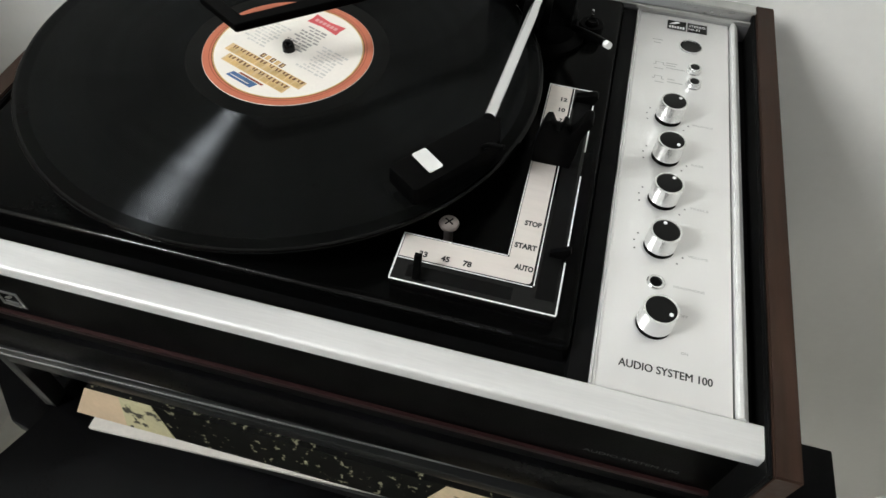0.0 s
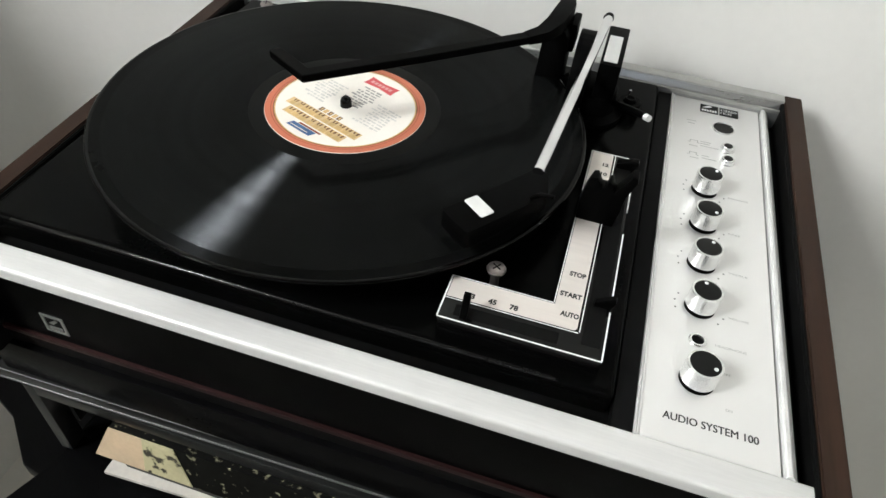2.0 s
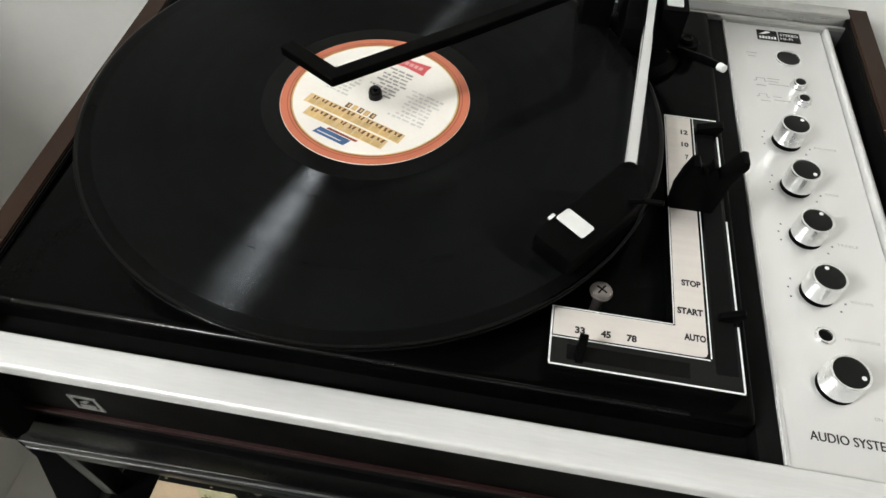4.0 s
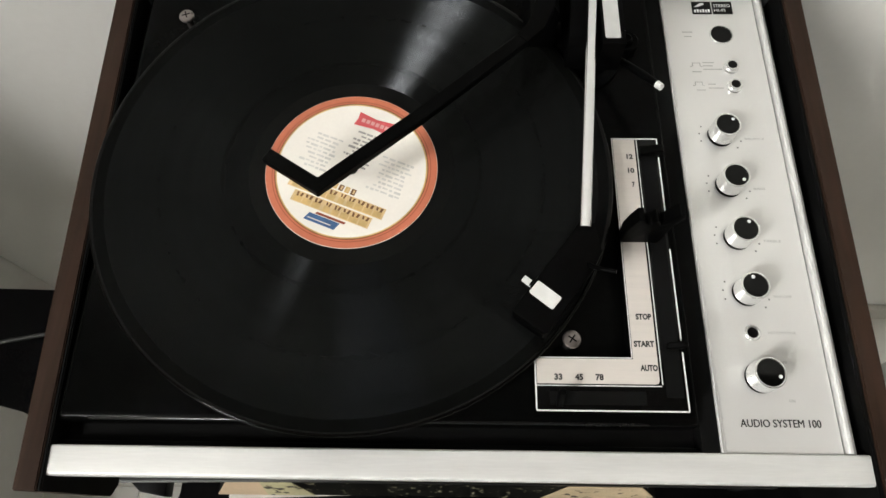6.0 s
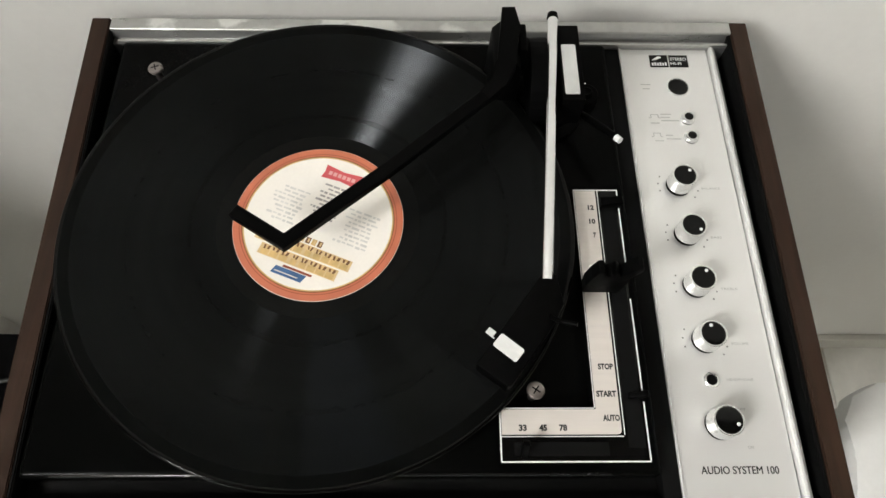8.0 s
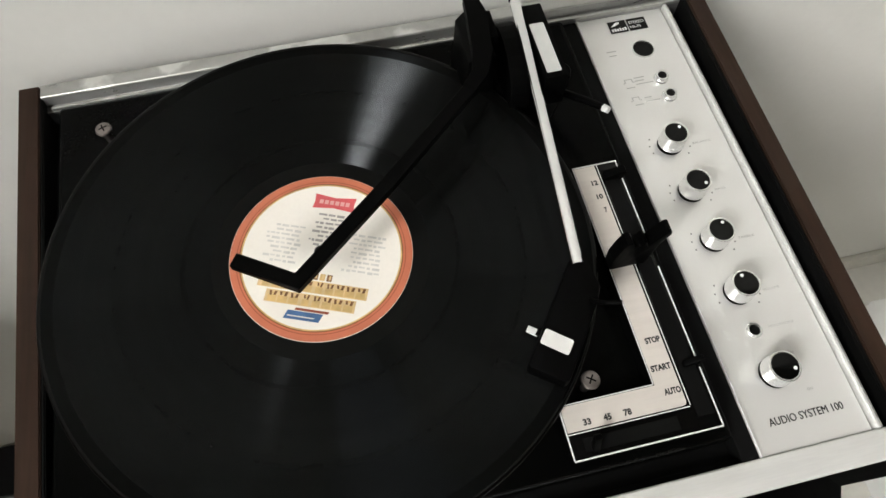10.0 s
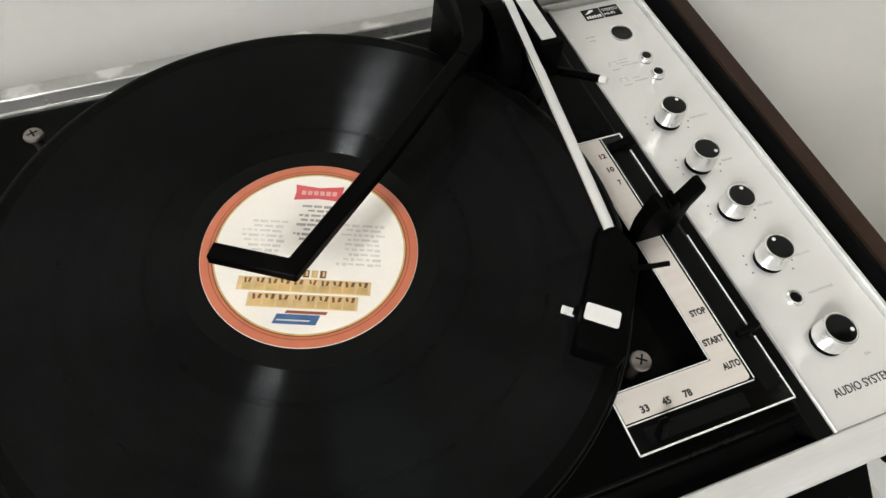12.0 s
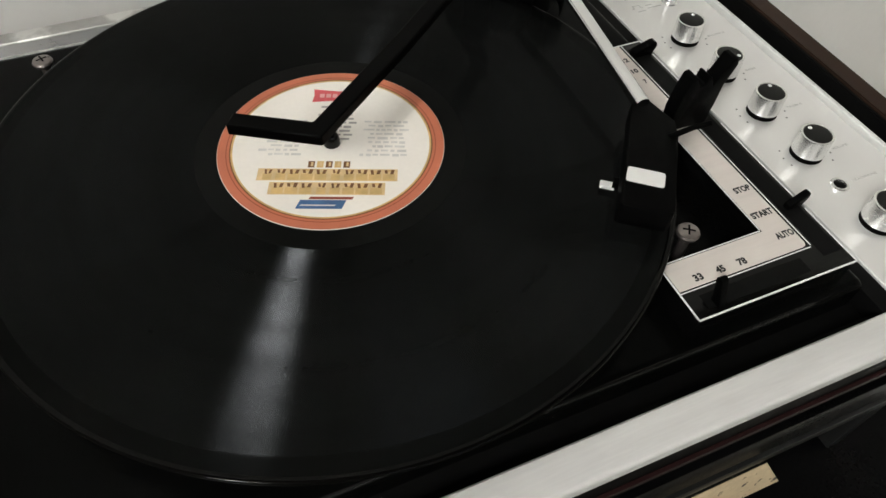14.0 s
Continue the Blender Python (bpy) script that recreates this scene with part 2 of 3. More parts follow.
# ---- mesh helpers: all in millimetres from the spindle, heights from the label ----
def box(bm, x0, x1, y0, y1, z0, z1, bevel=0.0, seg=2):
    made = bmesh.ops.create_cube(bm, size=1)["verts"]
    for v in made:
        v.co = Vector(((x0 + x1) / 2 + v.co.x * (x1 - x0), (y0 + y1) / 2 + v.co.y * (y1 - y0), (z0 + z1) / 2 + v.co.z * (z1 - z0)))
    if bevel:
        edges = list({e for v in made for e in v.link_edges})
        bmesh.ops.bevel(bm, geom=edges, offset=bevel, segments=seg, affect="EDGES", profile=0.6)
    return bm


def prism(bm, outline, low, high, axis="z", bevel=0.0):
    """An outline in the two other axes (in x, y, z order), carried along axis from low to high."""
    def put(a, b, c):
        return {"z": (a, b, c), "y": (a, c, b), "x": (c, a, b)}[axis]
    lo = [bm.verts.new(put(a, b, low)) for a, b in outline]
    hi = [bm.verts.new(put(a, b, high)) for a, b in outline]
    faces = [bm.faces.new(lo[::-1]), bm.faces.new(hi)]
    for k in range(len(lo)):
        j = (k + 1) % len(lo)
        faces.append(bm.faces.new((lo[k], lo[j], hi[j], hi[k])))
    bmesh.ops.recalc_face_normals(bm, faces=faces)
    if bevel:
        edges = list({e for f in faces for e in f.edges})
        bmesh.ops.bevel(bm, geom=edges, offset=bevel, segments=2, affect="EDGES", profile=0.6)
    return bm


def rounded(outline, r, steps=3):
    """The outline with its corners rounded off."""
    made = []
    for k, p in enumerate(outline):
        p, a, b = Vector(p), Vector(outline[k - 1]), Vector(outline[(k + 1) % len(outline)])
        a, b = p + (a - p).normalized() * r, p + (b - p).normalized() * r
        for i in range(steps + 1):
            u = i / steps
            made.append(tuple(a * (1 - u) ** 2 + p * 2 * u * (1 - u) + b * u * u))
    return made


def lathe(bm, profile, x, y, seg=48):
    """A profile of (radius, height) turned about the upright line through x, y."""
    rings = []
    for r, z in profile:
        if r < 1e-6:
            rings.append([bm.verts.new((x, y, z))])
        else:
            rings.append([bm.verts.new((x + r * math.cos(2 * math.pi * k / seg), y + r * math.sin(2 * math.pi * k / seg), z)) for k in range(seg)])
    for a, b in zip(rings, rings[1:]):
        for k in range(seg):
            j = (k + 1) % seg
            if len(a) == 1 and len(b) > 1:
                bm.faces.new((a[0], b[j], b[k]))
            elif len(b) == 1 and len(a) > 1:
                bm.faces.new((a[k], a[j], b[0]))
            elif len(a) > 1:
                bm.faces.new((a[k], a[j], b[j], b[k]))
    bmesh.ops.recalc_face_normals(bm, faces=bm.faces)
    return bm


def rod(bm, points, r, seg=16, flat=1.0, spin=0.0):
    """A bar along points; flat squeezes its height, spin turns its section."""
    pts = [Vector(p) for p in points]
    rings = []
    for i, p in enumerate(pts):
        d = (pts[min(i + 1, len(pts) - 1)] - pts[max(i - 1, 0)]).normalized()
        side = d.cross(Vector((0, 0, 1)))
        side = side.normalized() if side.length > 1e-4 else Vector((1, 0, 0))
        up = side.cross(d).normalized()
        rad = r[i] if isinstance(r, (list, tuple)) else r
        rings.append([bm.verts.new(p + side * rad * math.cos(2 * math.pi * k / seg + spin) + up * rad * flat * math.sin(2 * math.pi * k / seg + spin)) for k in range(seg)])
    for a, b in zip(rings, rings[1:]):
        for k in range(seg):
            j = (k + 1) % seg
            bm.faces.new((a[k], a[j], b[j], b[k]))
    bm.faces.new(rings[0][::-1])
    bm.faces.new(rings[-1])
    bmesh.ops.recalc_face_normals(bm, faces=bm.faces)
    return bm


def ring(bm, r0, r1, z, x=0, y=0, seg=96):
    a = [bm.verts.new((x + r0 * math.cos(2 * math.pi * k / seg), y + r0 * math.sin(2 * math.pi * k / seg), z)) for k in range(seg)]
    b = [bm.verts.new((x + r1 * math.cos(2 * math.pi * k / seg), y + r1 * math.sin(2 * math.pi * k / seg), z)) for k in range(seg)]
    for k in range(seg):
        j = (k + 1) % seg
        bm.faces.new((a[k], b[k], b[j], a[j]))
    return bm


def finish(name, bm, mat, smooth=True):
    me = bpy.data.meshes.new(name)
    bmesh.ops.scale(bm, vec=(0.001, 0.001, 0.001), verts=bm.verts)
    bmesh.ops.translate(bm, vec=(0, 0, TOP), verts=bm.verts)
    bm.to_mesh(me)
    bm.free()
    me.materials.append(mat)
    if smooth:
        for f in me.polygons:
            f.use_smooth = True
        me.set_sharp_from_angle(angle=radians(35))
    return new(name, me)


def thing(name, base, label, category, group="", kind=""):
    """An empty at its base, in millimetres, that parents the parts."""
    e = new(name)
    e.location = (base[0] / 1000, base[1] / 1000, TOP + base[2] / 1000)
    e.empty_display_size = 0.02
    return tagged(e, label, category, group, kind)


def part(name, bm, mat, parent, label="", smooth=True):
    ob = finish(name, bm, mat, smooth)
    root = parent
    while root.parent:
        root = root.parent
    ob.parent = parent
    ob.matrix_parent_inverse = Matrix.Translation(-root.location) if parent is root else Matrix.Identity(4)
    if label:
        ob["label"] = label
    return ob


def single(name, bm, mat, label, category, group="", kind="", smooth=True):
    return tagged(finish(name, bm, mat, smooth), label, category, group, kind)


def lettering(name, body, size, x, y, z, parent, mat, width, front=False, bold=0.0):
    """Printed letters of cap height size: flat on a top face, or on a face that looks to -y."""
    cu = bpy.data.curves.new("letters", "FONT")
    cu.body, cu.size, cu.extrude, cu.resolution_u, cu.offset = body, size / 0.7, 0.02, 3, bold
    tmp = bpy.data.objects.new("letters", cu)
    me = bpy.data.meshes.new_from_object(tmp)
    bpy.data.objects.remove(tmp)
    bm = bmesh.new()
    bm.from_mesh(me)
    bpy.data.meshes.remove(me)
    low, high = min(v.co.x for v in bm.verts), max(v.co.x for v in bm.verts)
    bmesh.ops.translate(bm, vec=(-low, 0, 0), verts=bm.verts)
    bmesh.ops.scale(bm, vec=(width / (high - low), 1, 1), verts=bm.verts)
    if front:
        bmesh.ops.rotate(bm, matrix=Matrix.Rotation(radians(90), 3, "X"), verts=bm.verts)
    bmesh.ops.translate(bm, vec=(x, y, z), verts=bm.verts)
    return part(name, bm, mat, parent, smooth=False)


# ---- the room ----
def metres_box(bm, x0, x1, y0, y1, z0, z1, bevel=0.0):
    """A box given in metres of the room, heights from the floor."""
    return box(bm, x0 * 1000, x1 * 1000, y0 * 1000, y1 * 1000, (z0 - TOP) * 1000, (z1 - TOP) * 1000, bevel)


R, W, TH = ROOM, WIN, 0.12
bm = bmesh.new()
metres_box(bm, R["x0"] - TH, R["x1"] + TH, R["y0"] - TH, R["y1"] + TH, -0.1, -0.003)
floor = single("floor", bm, M_SKIRT, "pale tiled floor with thin grey joints", "floor", kind="structure", smooth=False)
single("wall_north", metres_box(bmesh.new(), R["x0"] - TH, R["x1"] + TH, R["y1"], R["y1"] + TH, 0, R["top"]), M_WALL, "white painted wall behind the record player", "wall", kind="structure", smooth=False)
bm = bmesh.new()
V = FILL_WIN
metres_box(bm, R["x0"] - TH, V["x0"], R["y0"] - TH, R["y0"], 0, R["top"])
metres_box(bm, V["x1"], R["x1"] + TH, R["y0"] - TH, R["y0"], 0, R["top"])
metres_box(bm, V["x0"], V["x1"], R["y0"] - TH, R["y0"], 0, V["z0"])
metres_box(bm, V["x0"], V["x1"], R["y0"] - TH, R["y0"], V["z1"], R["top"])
single("wall_south", bm, M_CREAMWALL, "cream painted wall with the added fill window", "wall", kind="structure", smooth=False)
single("wall_east", metres_box(bmesh.new(), R["x1"], R["x1"] + TH, R["y0"], R["y1"], 0, R["top"]), M_CREAMWALL, "cream painted wall", "wall", kind="structure", smooth=False)
bm = bmesh.new()
metres_box(bm, R["x0"] - TH, R["x0"], R["y0"], W["y0"], 0, R["top"])
metres_box(bm, R["x0"] - TH, R["x0"], W["y1"], R["y1"], 0, R["top"])
metres_box(bm, R["x0"] - TH, R["x0"], W["y0"], W["y1"], 0, W["z0"])
metres_box(bm, R["x0"] - TH, R["x0"], W["y0"], W["y1"], W["z1"], R["top"])
single("wall_west", bm, M_CREAMWALL, "cream painted wall with a window", "wall", kind="structure", smooth=False)
# out of view, added to keep low light off the rack and lower wall
single("wall_light_block", metres_box(bmesh.new(), R["x0"] + 0.002, 1.3, -1.02, -0.9, 0.0, 1.12), M_CREAMWALL, "unseen half-height cream wall added to block low light", "wall", kind="structure", smooth=False)
# unseen pier, added so that its shadow darkens the lower left wall
single("wall_shade_pier", metres_box(bmesh.new(), -0.76, -0.66, -0.32, 0.191, 0.0, 1.17), M_CREAMWALL, "unseen cream pier added to shade the lower left wall", "wall", kind="structure", smooth=False)
# never in view; its dark colour is made up to hold reflections down
single("ceiling", metres_box(bmesh.new(), R["x0"] - TH, R["x1"] + TH, R["y0"] - TH, R["y1"] + TH, R["top"], R["top"] + 0.1), M_DIM, "unseen ceiling, darkened so that glossy blacks reflect little", "ceiling", kind="structure", smooth=False)
single("baseboard", metres_box(bmesh.new(), R["x0"], R["x1"], R["y1"] - 0.012, R["y1"] - 0.0005, 0.0, 0.055, 2), M_SKIRT, "pale skirting board along the wall", "baseboard", kind="structure")

window = thing("window_1", (R["x0"] * 1000 - 60, (W["y0"] + W["y1"]) * 500, (W["z0"] - TOP) * 1000), "white framed window with daylight behind it", "window", kind="structure")
bm = bmesh.new()
fx0, fx1 = R["x0"] - 0.05, R["x0"] - 0.01
for y0, y1, z0, z1 in ((W["y0"], W["y1"], W["z0"], W["z0"] + 0.05), (W["y0"], W["y1"], W["z1"] - 0.05, W["z1"]),
                       (W["y0"], W["y0"] + 0.05, W["z0"] + 0.05, W["z1"] - 0.05), (W["y1"] - 0.05, W["y1"], W["z0"] + 0.05, W["z1"] - 0.05)):
    metres_box(bm, fx0, fx1, y0, y1, z0, z1, 3)
part("window_frame", bm, M_WHITE, window)
mid = (W["y0"] + W["y1"]) / 2
part("mullion", metres_box(bmesh.new(), fx0, fx1, mid - 0.025, mid + 0.025, W["z0"] + 0.05, W["z1"] - 0.05, 3), M_WHITE, window)
for y0, y1 in ((W["y0"] + 0.05, mid - 0.025), (mid + 0.025, W["y1"] - 0.05)):
    pane = part("pane", metres_box(bmesh.new(), R["x0"] - 0.034, R["x0"] - 0.03, y0, y1, W["z0"] + 0.05, W["z1"] - 0.05), glass, window, smooth=False)
    pane.visible_shadow = False

# frame and pane round the added fill lamp
window = thing("fill_window", ((V["x0"] + V["x1"]) * 500, R["y0"] * 1000 - 60, (V["z0"] - TOP) * 1000), "wide white framed window, unseen, added for fill light", "window", kind="structure")
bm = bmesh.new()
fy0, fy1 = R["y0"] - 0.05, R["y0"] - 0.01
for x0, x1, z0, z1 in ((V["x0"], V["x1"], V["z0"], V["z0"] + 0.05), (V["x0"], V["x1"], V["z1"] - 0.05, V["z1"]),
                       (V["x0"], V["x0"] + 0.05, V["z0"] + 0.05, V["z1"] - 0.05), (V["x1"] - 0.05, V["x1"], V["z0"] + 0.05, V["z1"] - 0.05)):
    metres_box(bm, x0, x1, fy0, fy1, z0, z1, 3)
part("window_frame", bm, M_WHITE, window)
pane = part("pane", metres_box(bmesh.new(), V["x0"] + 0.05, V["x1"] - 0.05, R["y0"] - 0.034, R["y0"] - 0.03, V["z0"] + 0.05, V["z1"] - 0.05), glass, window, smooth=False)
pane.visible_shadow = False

# ---- rack under the record player ----
rack = thing("rack", (90, 0, -900), "black lacquered hi-fi rack with grey metal front edge", "rack")
part("top_board", box(bmesh.new(), -172, 300, -164, -114, -144.8, -112, 1.5), M_RACK, rack)
part("back_board", box(bmesh.new(), -172, 300, -114, 176, -136, -112.2, 1.5), M_RACK, rack)
part("front_edge", prism(bmesh.new(), [(-180, -166), (300, -157), (300, -147), (-180, -150)], -154.5, -145, bevel=0.8), M_RACK_EDGE, rack, "grey metal edge strip")
for z, r in ((-155.1, 0.8), (-145.2, 0.5)):
    part("edge_bead", rod(bmesh.new(), [(-180, -166, z), (90, -161, z), (300, -156.8, z)], r, 12), M_BEAD, rack, "thin grey metal bead")
part("lower_rail", box(bmesh.new(), -160, 290, -164, -152, -172, -160.5, 1.2), M_RACK_EDGE, rack, "grey metal rail")
part("side_rail", box(bmesh.new(), -160, -150, -152, 150, -172, -160.5, 1.2), M_RACK_EDGE, rack, "grey metal rail")
part("lower_shelf", prism(bmesh.new(), [(-150, 176), (-168, -171), (-190, -228), (-180, -240), (-107, -238), (353, -205), (400, -122), (400, 176)], -270, -250, bevel=2), M_RACK, rack, "glossy black shelf")
for x, y in ((-172, -162), (288, -162), (-150, 150), (288, 150)):
    part("post", box(bmesh.new(), x, x + 10, y, y + 14, -250, -160 if y < 0 else -136, 1), M_RACK_EDGE, rack, "grey metal post")
part("side_cabinet", box(bmesh.new(), 300.5, 400, -122, -64, -249.6, -200, 2), M_RACK, rack, "black side compartment")
part("side_board", box(bmesh.new(), -182, -172.5, -140, 160, -249.8, -112, 1.5), M_RACK, rack, "black side board")
for x, y in ((-165, -200), (328, -195), (-148, 150), (328, 150)):
    part("leg", box(bmesh.new(), x, x + 25, y, y + 25, -900, -270, 2), M_RACK, rack)

# records lying on the shelf
single("record_sleeve", box(bmesh.new(), -112, 204, -168, 146, -249.8, -238.2, 0.6), M_DARK_SLEEVE, "stack of dark record sleeves lying on the black shelf", "record sleeve", "records on the shelf")
single("record_sleeve", prism(bmesh.new(), [(-121, -174.5), (70, -166.4), (196, -161), (184, 150), (-124, 140)], -238, -234.2, bevel=0.6), M_SLEEVE, "white edged paper record sleeve lying flat", "record sleeve", "records on the shelf")
single("record_sleeve", box(bmesh.new(), -108, 207, -166, 148, -234, -215, 0.6), M_DARK_SLEEVE, "dark record sleeves lying flat", "record sleeve", "records on the shelf")
boxset = thing("record_box", (45, -10, -215), "worn black record box with yellowed cardboard corners", "record box", "records on the shelf")


def leaning(x0, x1, z0, z1, out, depth):
    """A slab whose front leans back as it rises, like the pressed spine of a box: x0 and x1 each at the foot and at the head."""
    bm = bmesh.new()
    front = [(x0[0], -171 - out, z0), (x1[0], -171 - out, z0), (x1[1], -163.5 - out, z1), (x0[1], -163.5 - out, z1)]
    a = [bm.verts.new(v) for v in front]
    b = [bm.verts.new((v[0], v[1] + depth, v[2])) for v in front]
    bm.faces.new(a), bm.faces.new(b[::-1])
    for k in range(4):
        bm.faces.new((a[k], b[k], b[(k + 1) % 4], a[(k + 1) % 4]))
    bmesh.ops.recalc_face_normals(bm, faces=bm.faces)
    return bm


part("body", leaning((-123, -109), (218, 200), -214.8, -184, 0, 316), M_TAPE, boxset)
part("corner_patch", leaning((-123.4, -109.4), (-84, -84), -214.6, -184.2, 0.5, 0.8), M_PLAIN, boxset, "beige bare cardboard", smooth=False)
part("corner_patch", leaning((-83.8, -83.8), (-47, -60), -214.6, -184.2, 0.5, 0.8), M_CARD, boxset, "yellowed torn cardboard", smooth=False)
part("corner_patch", leaning((128, 146), (218.4, 200.4), -214.6, -184.2, 0.5, 0.8), M_TORN, boxset, "yellowed torn cardboard", smooth=False)

# ---- record player ----
player = thing("record_player", (59, 0, -112), "vintage record player in a walnut case with an aluminium control panel", "record player")


def side(xb0, xb1, xf0, xf1, drop=0.0):
    bm = bmesh.new()
    lo, hi = [], []
    outline = [(174, -112), (-170, -112), (-177, -105), (-177, -25 - drop), (174, -20.5 - drop)]
    for y, z in outline:
        k = (174 - y) / 351
        lo.append(bm.verts.new((xb0 + (xf0 - xb0) * k, y, z)))
        hi.append(bm.verts.new((xb1 + (xf1 - xb1) * k, y, z)))
    bm.faces.new(lo), bm.faces.new(hi[::-1])
    for k in range(len(lo)):
        j = (k + 1) % len(lo)
        bm.faces.new((lo[k], lo[j], hi[j], hi[k]))
    bmesh.ops.recalc_face_normals(bm, faces=bm.faces)
    bmesh.ops.bevel(bm, geom=list(bm.edges), offset=0.7, segments=2, affect="EDGES")
    return bm


part("side_panel", side(-177.5, -164.5, -169, -156.5), M_WALNUT, player, "dark walnut side panel")
part("side_panel", side(283.5, 296.2, 281.5, 293.5), M_WALNUT, player, "dark walnut side panel")
part("liner", side(-164.8, -162.4, -156.8, -154.4, 1.2), M_SHADE, player, "black inner lining")
part("liner", side(281.0, 283.8, 279.0, 281.8, 1.2), M_SHADE, player, "black inner lining")
part("base_pan", box(bmesh.new(), -158, 281.5, -150, 172, -110, -40, 0), M_SHADE, player, "black inner pan")
part("front_panel", box(bmesh.new(), -156, 281.3, -160, -150.2, -95.6, -33, 0.6), M_BLACK, player, "black front panel")
part("front_rail", box(bmesh.new(), -156, 281.3, -162, -152, -99.6, -95.5, 0.6), M_MAHOGANY, player, "thin dark mahogany rail")
part("plinth", box(bmesh.new(), -156, 281.3, -160, -150.2, -112, -99.8, 0.4), M_SHADE, player)
part("front_trim", prism(bmesh.new(), [(-153.2, -40), (-153.2, -28.2), (-154, -27.4), (-167.5, -27.7), (-168.5, -28.2), (-169, -29.2), (-169, -35.4), (-167.5, -36.4), (-162, -36.4), (-160.2, -40)], -155.5, 280.5, axis="x", bevel=0.35), M_TRIM, player, "brushed aluminium front strip")
part("back_rail", prism(bmesh.new(), [(173, -40), (173, -21.5), (163.4, -21.5), (161.4, -27.5), (156.2, -27.5), (156.2, -40)], -163, 283.2, axis="x", bevel=0.3), M_RAIL, player, "grey metal back rail")
part("rail_cap", prism(bmesh.new(), [(173.4, -21.6), (173.4, -20.2), (164.3, -20.2), (163.6, -20.6), (163.2, -21.6)], -163.2, 283.3, axis="x", bevel=0.3), M_WORN, player, "oxidised aluminium cap strip")
part("rail_lip", box(bmesh.new(), -158, 283, 156.3, 158.2, -27.6, -24.8, 0.3), M_WORN, player, "bright thin lip")

deck = part("deck", box(bmesh.new(), -153.5, 191.5, -141, 155.5, -40, -23, 4.5, 4), M_DECK, player, "black painted metal deck")
part("deck_lip", rod(bmesh.new(), [(-137.5, -138.9, -25.1), (-136, -139, -25.05), (0, -139, -25.05), (160, -139, -25.05), (188, -138.6, -25.5)], [0.8, 1.6, 1.6, 1.6, 0.8], 16), M_LIP, deck, "glossy rounded front lip")
# emblem and lettering on the front
emb = part("emblem", prism(bmesh.new(), [(-121, -73), (-106, -73), (-106, -75), (-119, -75), (-119, -86), (-108, -86), (-108, -75), (-106, -75), (-106, -88), (-121, -88)], -160.5, -159.9, axis="y"), M_RAIL, player, "small square metal emblem")
part("emblem_mark", prism(bmesh.new(), [(-118, -83), (-109.5, -83), (-109.5, -85), (-118, -85)], -160.5, -159.9, axis="y"), M_RAIL, player)
part("emblem_mark", prism(bmesh.new(), [(-117, -80), (-112, -76.4), (-110.5, -77.4), (-114, -80.6)], -160.5, -159.9, axis="y"), M_RAIL, player)
lettering("front_lettering", "AUDIO SYSTEM 100", 3.0, 212, -160.3, -84, player, M_FAINT, 48, front=True)

# control panel
panel = part("control_panel", prism(bmesh.new(), [(203.6, -42), (203.6, -28.6), (204.6, -28.6), (205, -29.5), (266.7, -29.5), (266.7, -42)], -152.9, 156, axis="y", bevel=0.2), M_ALU, player, "brushed aluminium control panel")
PZ = -29.45
# black strip added in the gap, standing in for its shade
part("panel_gap_filler", box(bmesh.new(), 192.4, 202.0, -152.9, 155.4, -40, -28.9, 0.3), M_SHADE, player, "black filler that darkens the gap beside the panel")
part("panel_rim", prism(bmesh.new(), [(268.1, -42), (268.1, -27.0), (268.7, -26.3), (270.2, -26.3), (271.0, -26.9), (273.5, -29.6), (273.6, -42)], -152.9, 156, axis="y", bevel=0.15), M_TRIM, panel, "bright raised aluminium rim")
part("panel_rim", prism(bmesh.new(), [(202.2, -42), (202.2, -28.2), (202.7, -27.6), (203.3, -27.9), (203.4, -42)], -152.9, 156, axis="y", bevel=0.1), M_ALU, panel, "thin raised aluminium rim")


def printed(name, x0, x1, y0, y1, z, mat, parent):
    return part(name, box(bmesh.new(), x0, x1, y0, y1, z - 0.1, z), mat, parent, smooth=False)


for x0, x1 in ((224.2, 237.4), (238.3, 252)):
    bm = bmesh.new()
    box(bm, x0, x1, 140, 150.8, PZ - 0.1, PZ + 0.35, 0.15)
    part("badge", bm, M_GLOSS, panel, "small black printed badge")
part("badge_mark", prism(bmesh.new(), [(225.5, 145.8), (230, 149.4), (232.5, 149.4), (232.8, 148.2), (229, 146.4)], PZ + 0.3, PZ + 0.45), M_LINE, panel)
for k in range(6):
    printed("badge_bar", 225.4 + k * 1.9, 226.7 + k * 1.9, 141.2, 143.6 + 0.4 * (k % 2), PZ + 0.45, M_LINE, panel)
lettering("badge_lettering", "STEREO", 2.6, 239.2, 145.9, PZ + 0.42, panel, M_LINE, 11.6)
lettering("badge_lettering", "HI-FI", 2.6, 239.2, 141.8, PZ + 0.42, panel, M_LINE, 7.6)
bm = bmesh.new()
lathe(bm, [(0, PZ + 0.05), (7.1, PZ + 0.05)], 241.3, 122.3)
hole = part("socket_hole", bm, M_SHADE, panel, "round dark recess")
part("socket_rim", lathe(bmesh.new(), [(7.0, PZ + 0.1), (7.2, PZ + 0.6), (7.8, PZ + 0.5), (8.0, PZ)], 241.3, 122.3), M_CHROME, panel)
part("socket_well", lathe(bmesh.new(), [(6.6, PZ + 0.2), (5.4, PZ + 0.12), (0, PZ + 0.1)], 241.8, 122.0), M_GLOSS, panel)


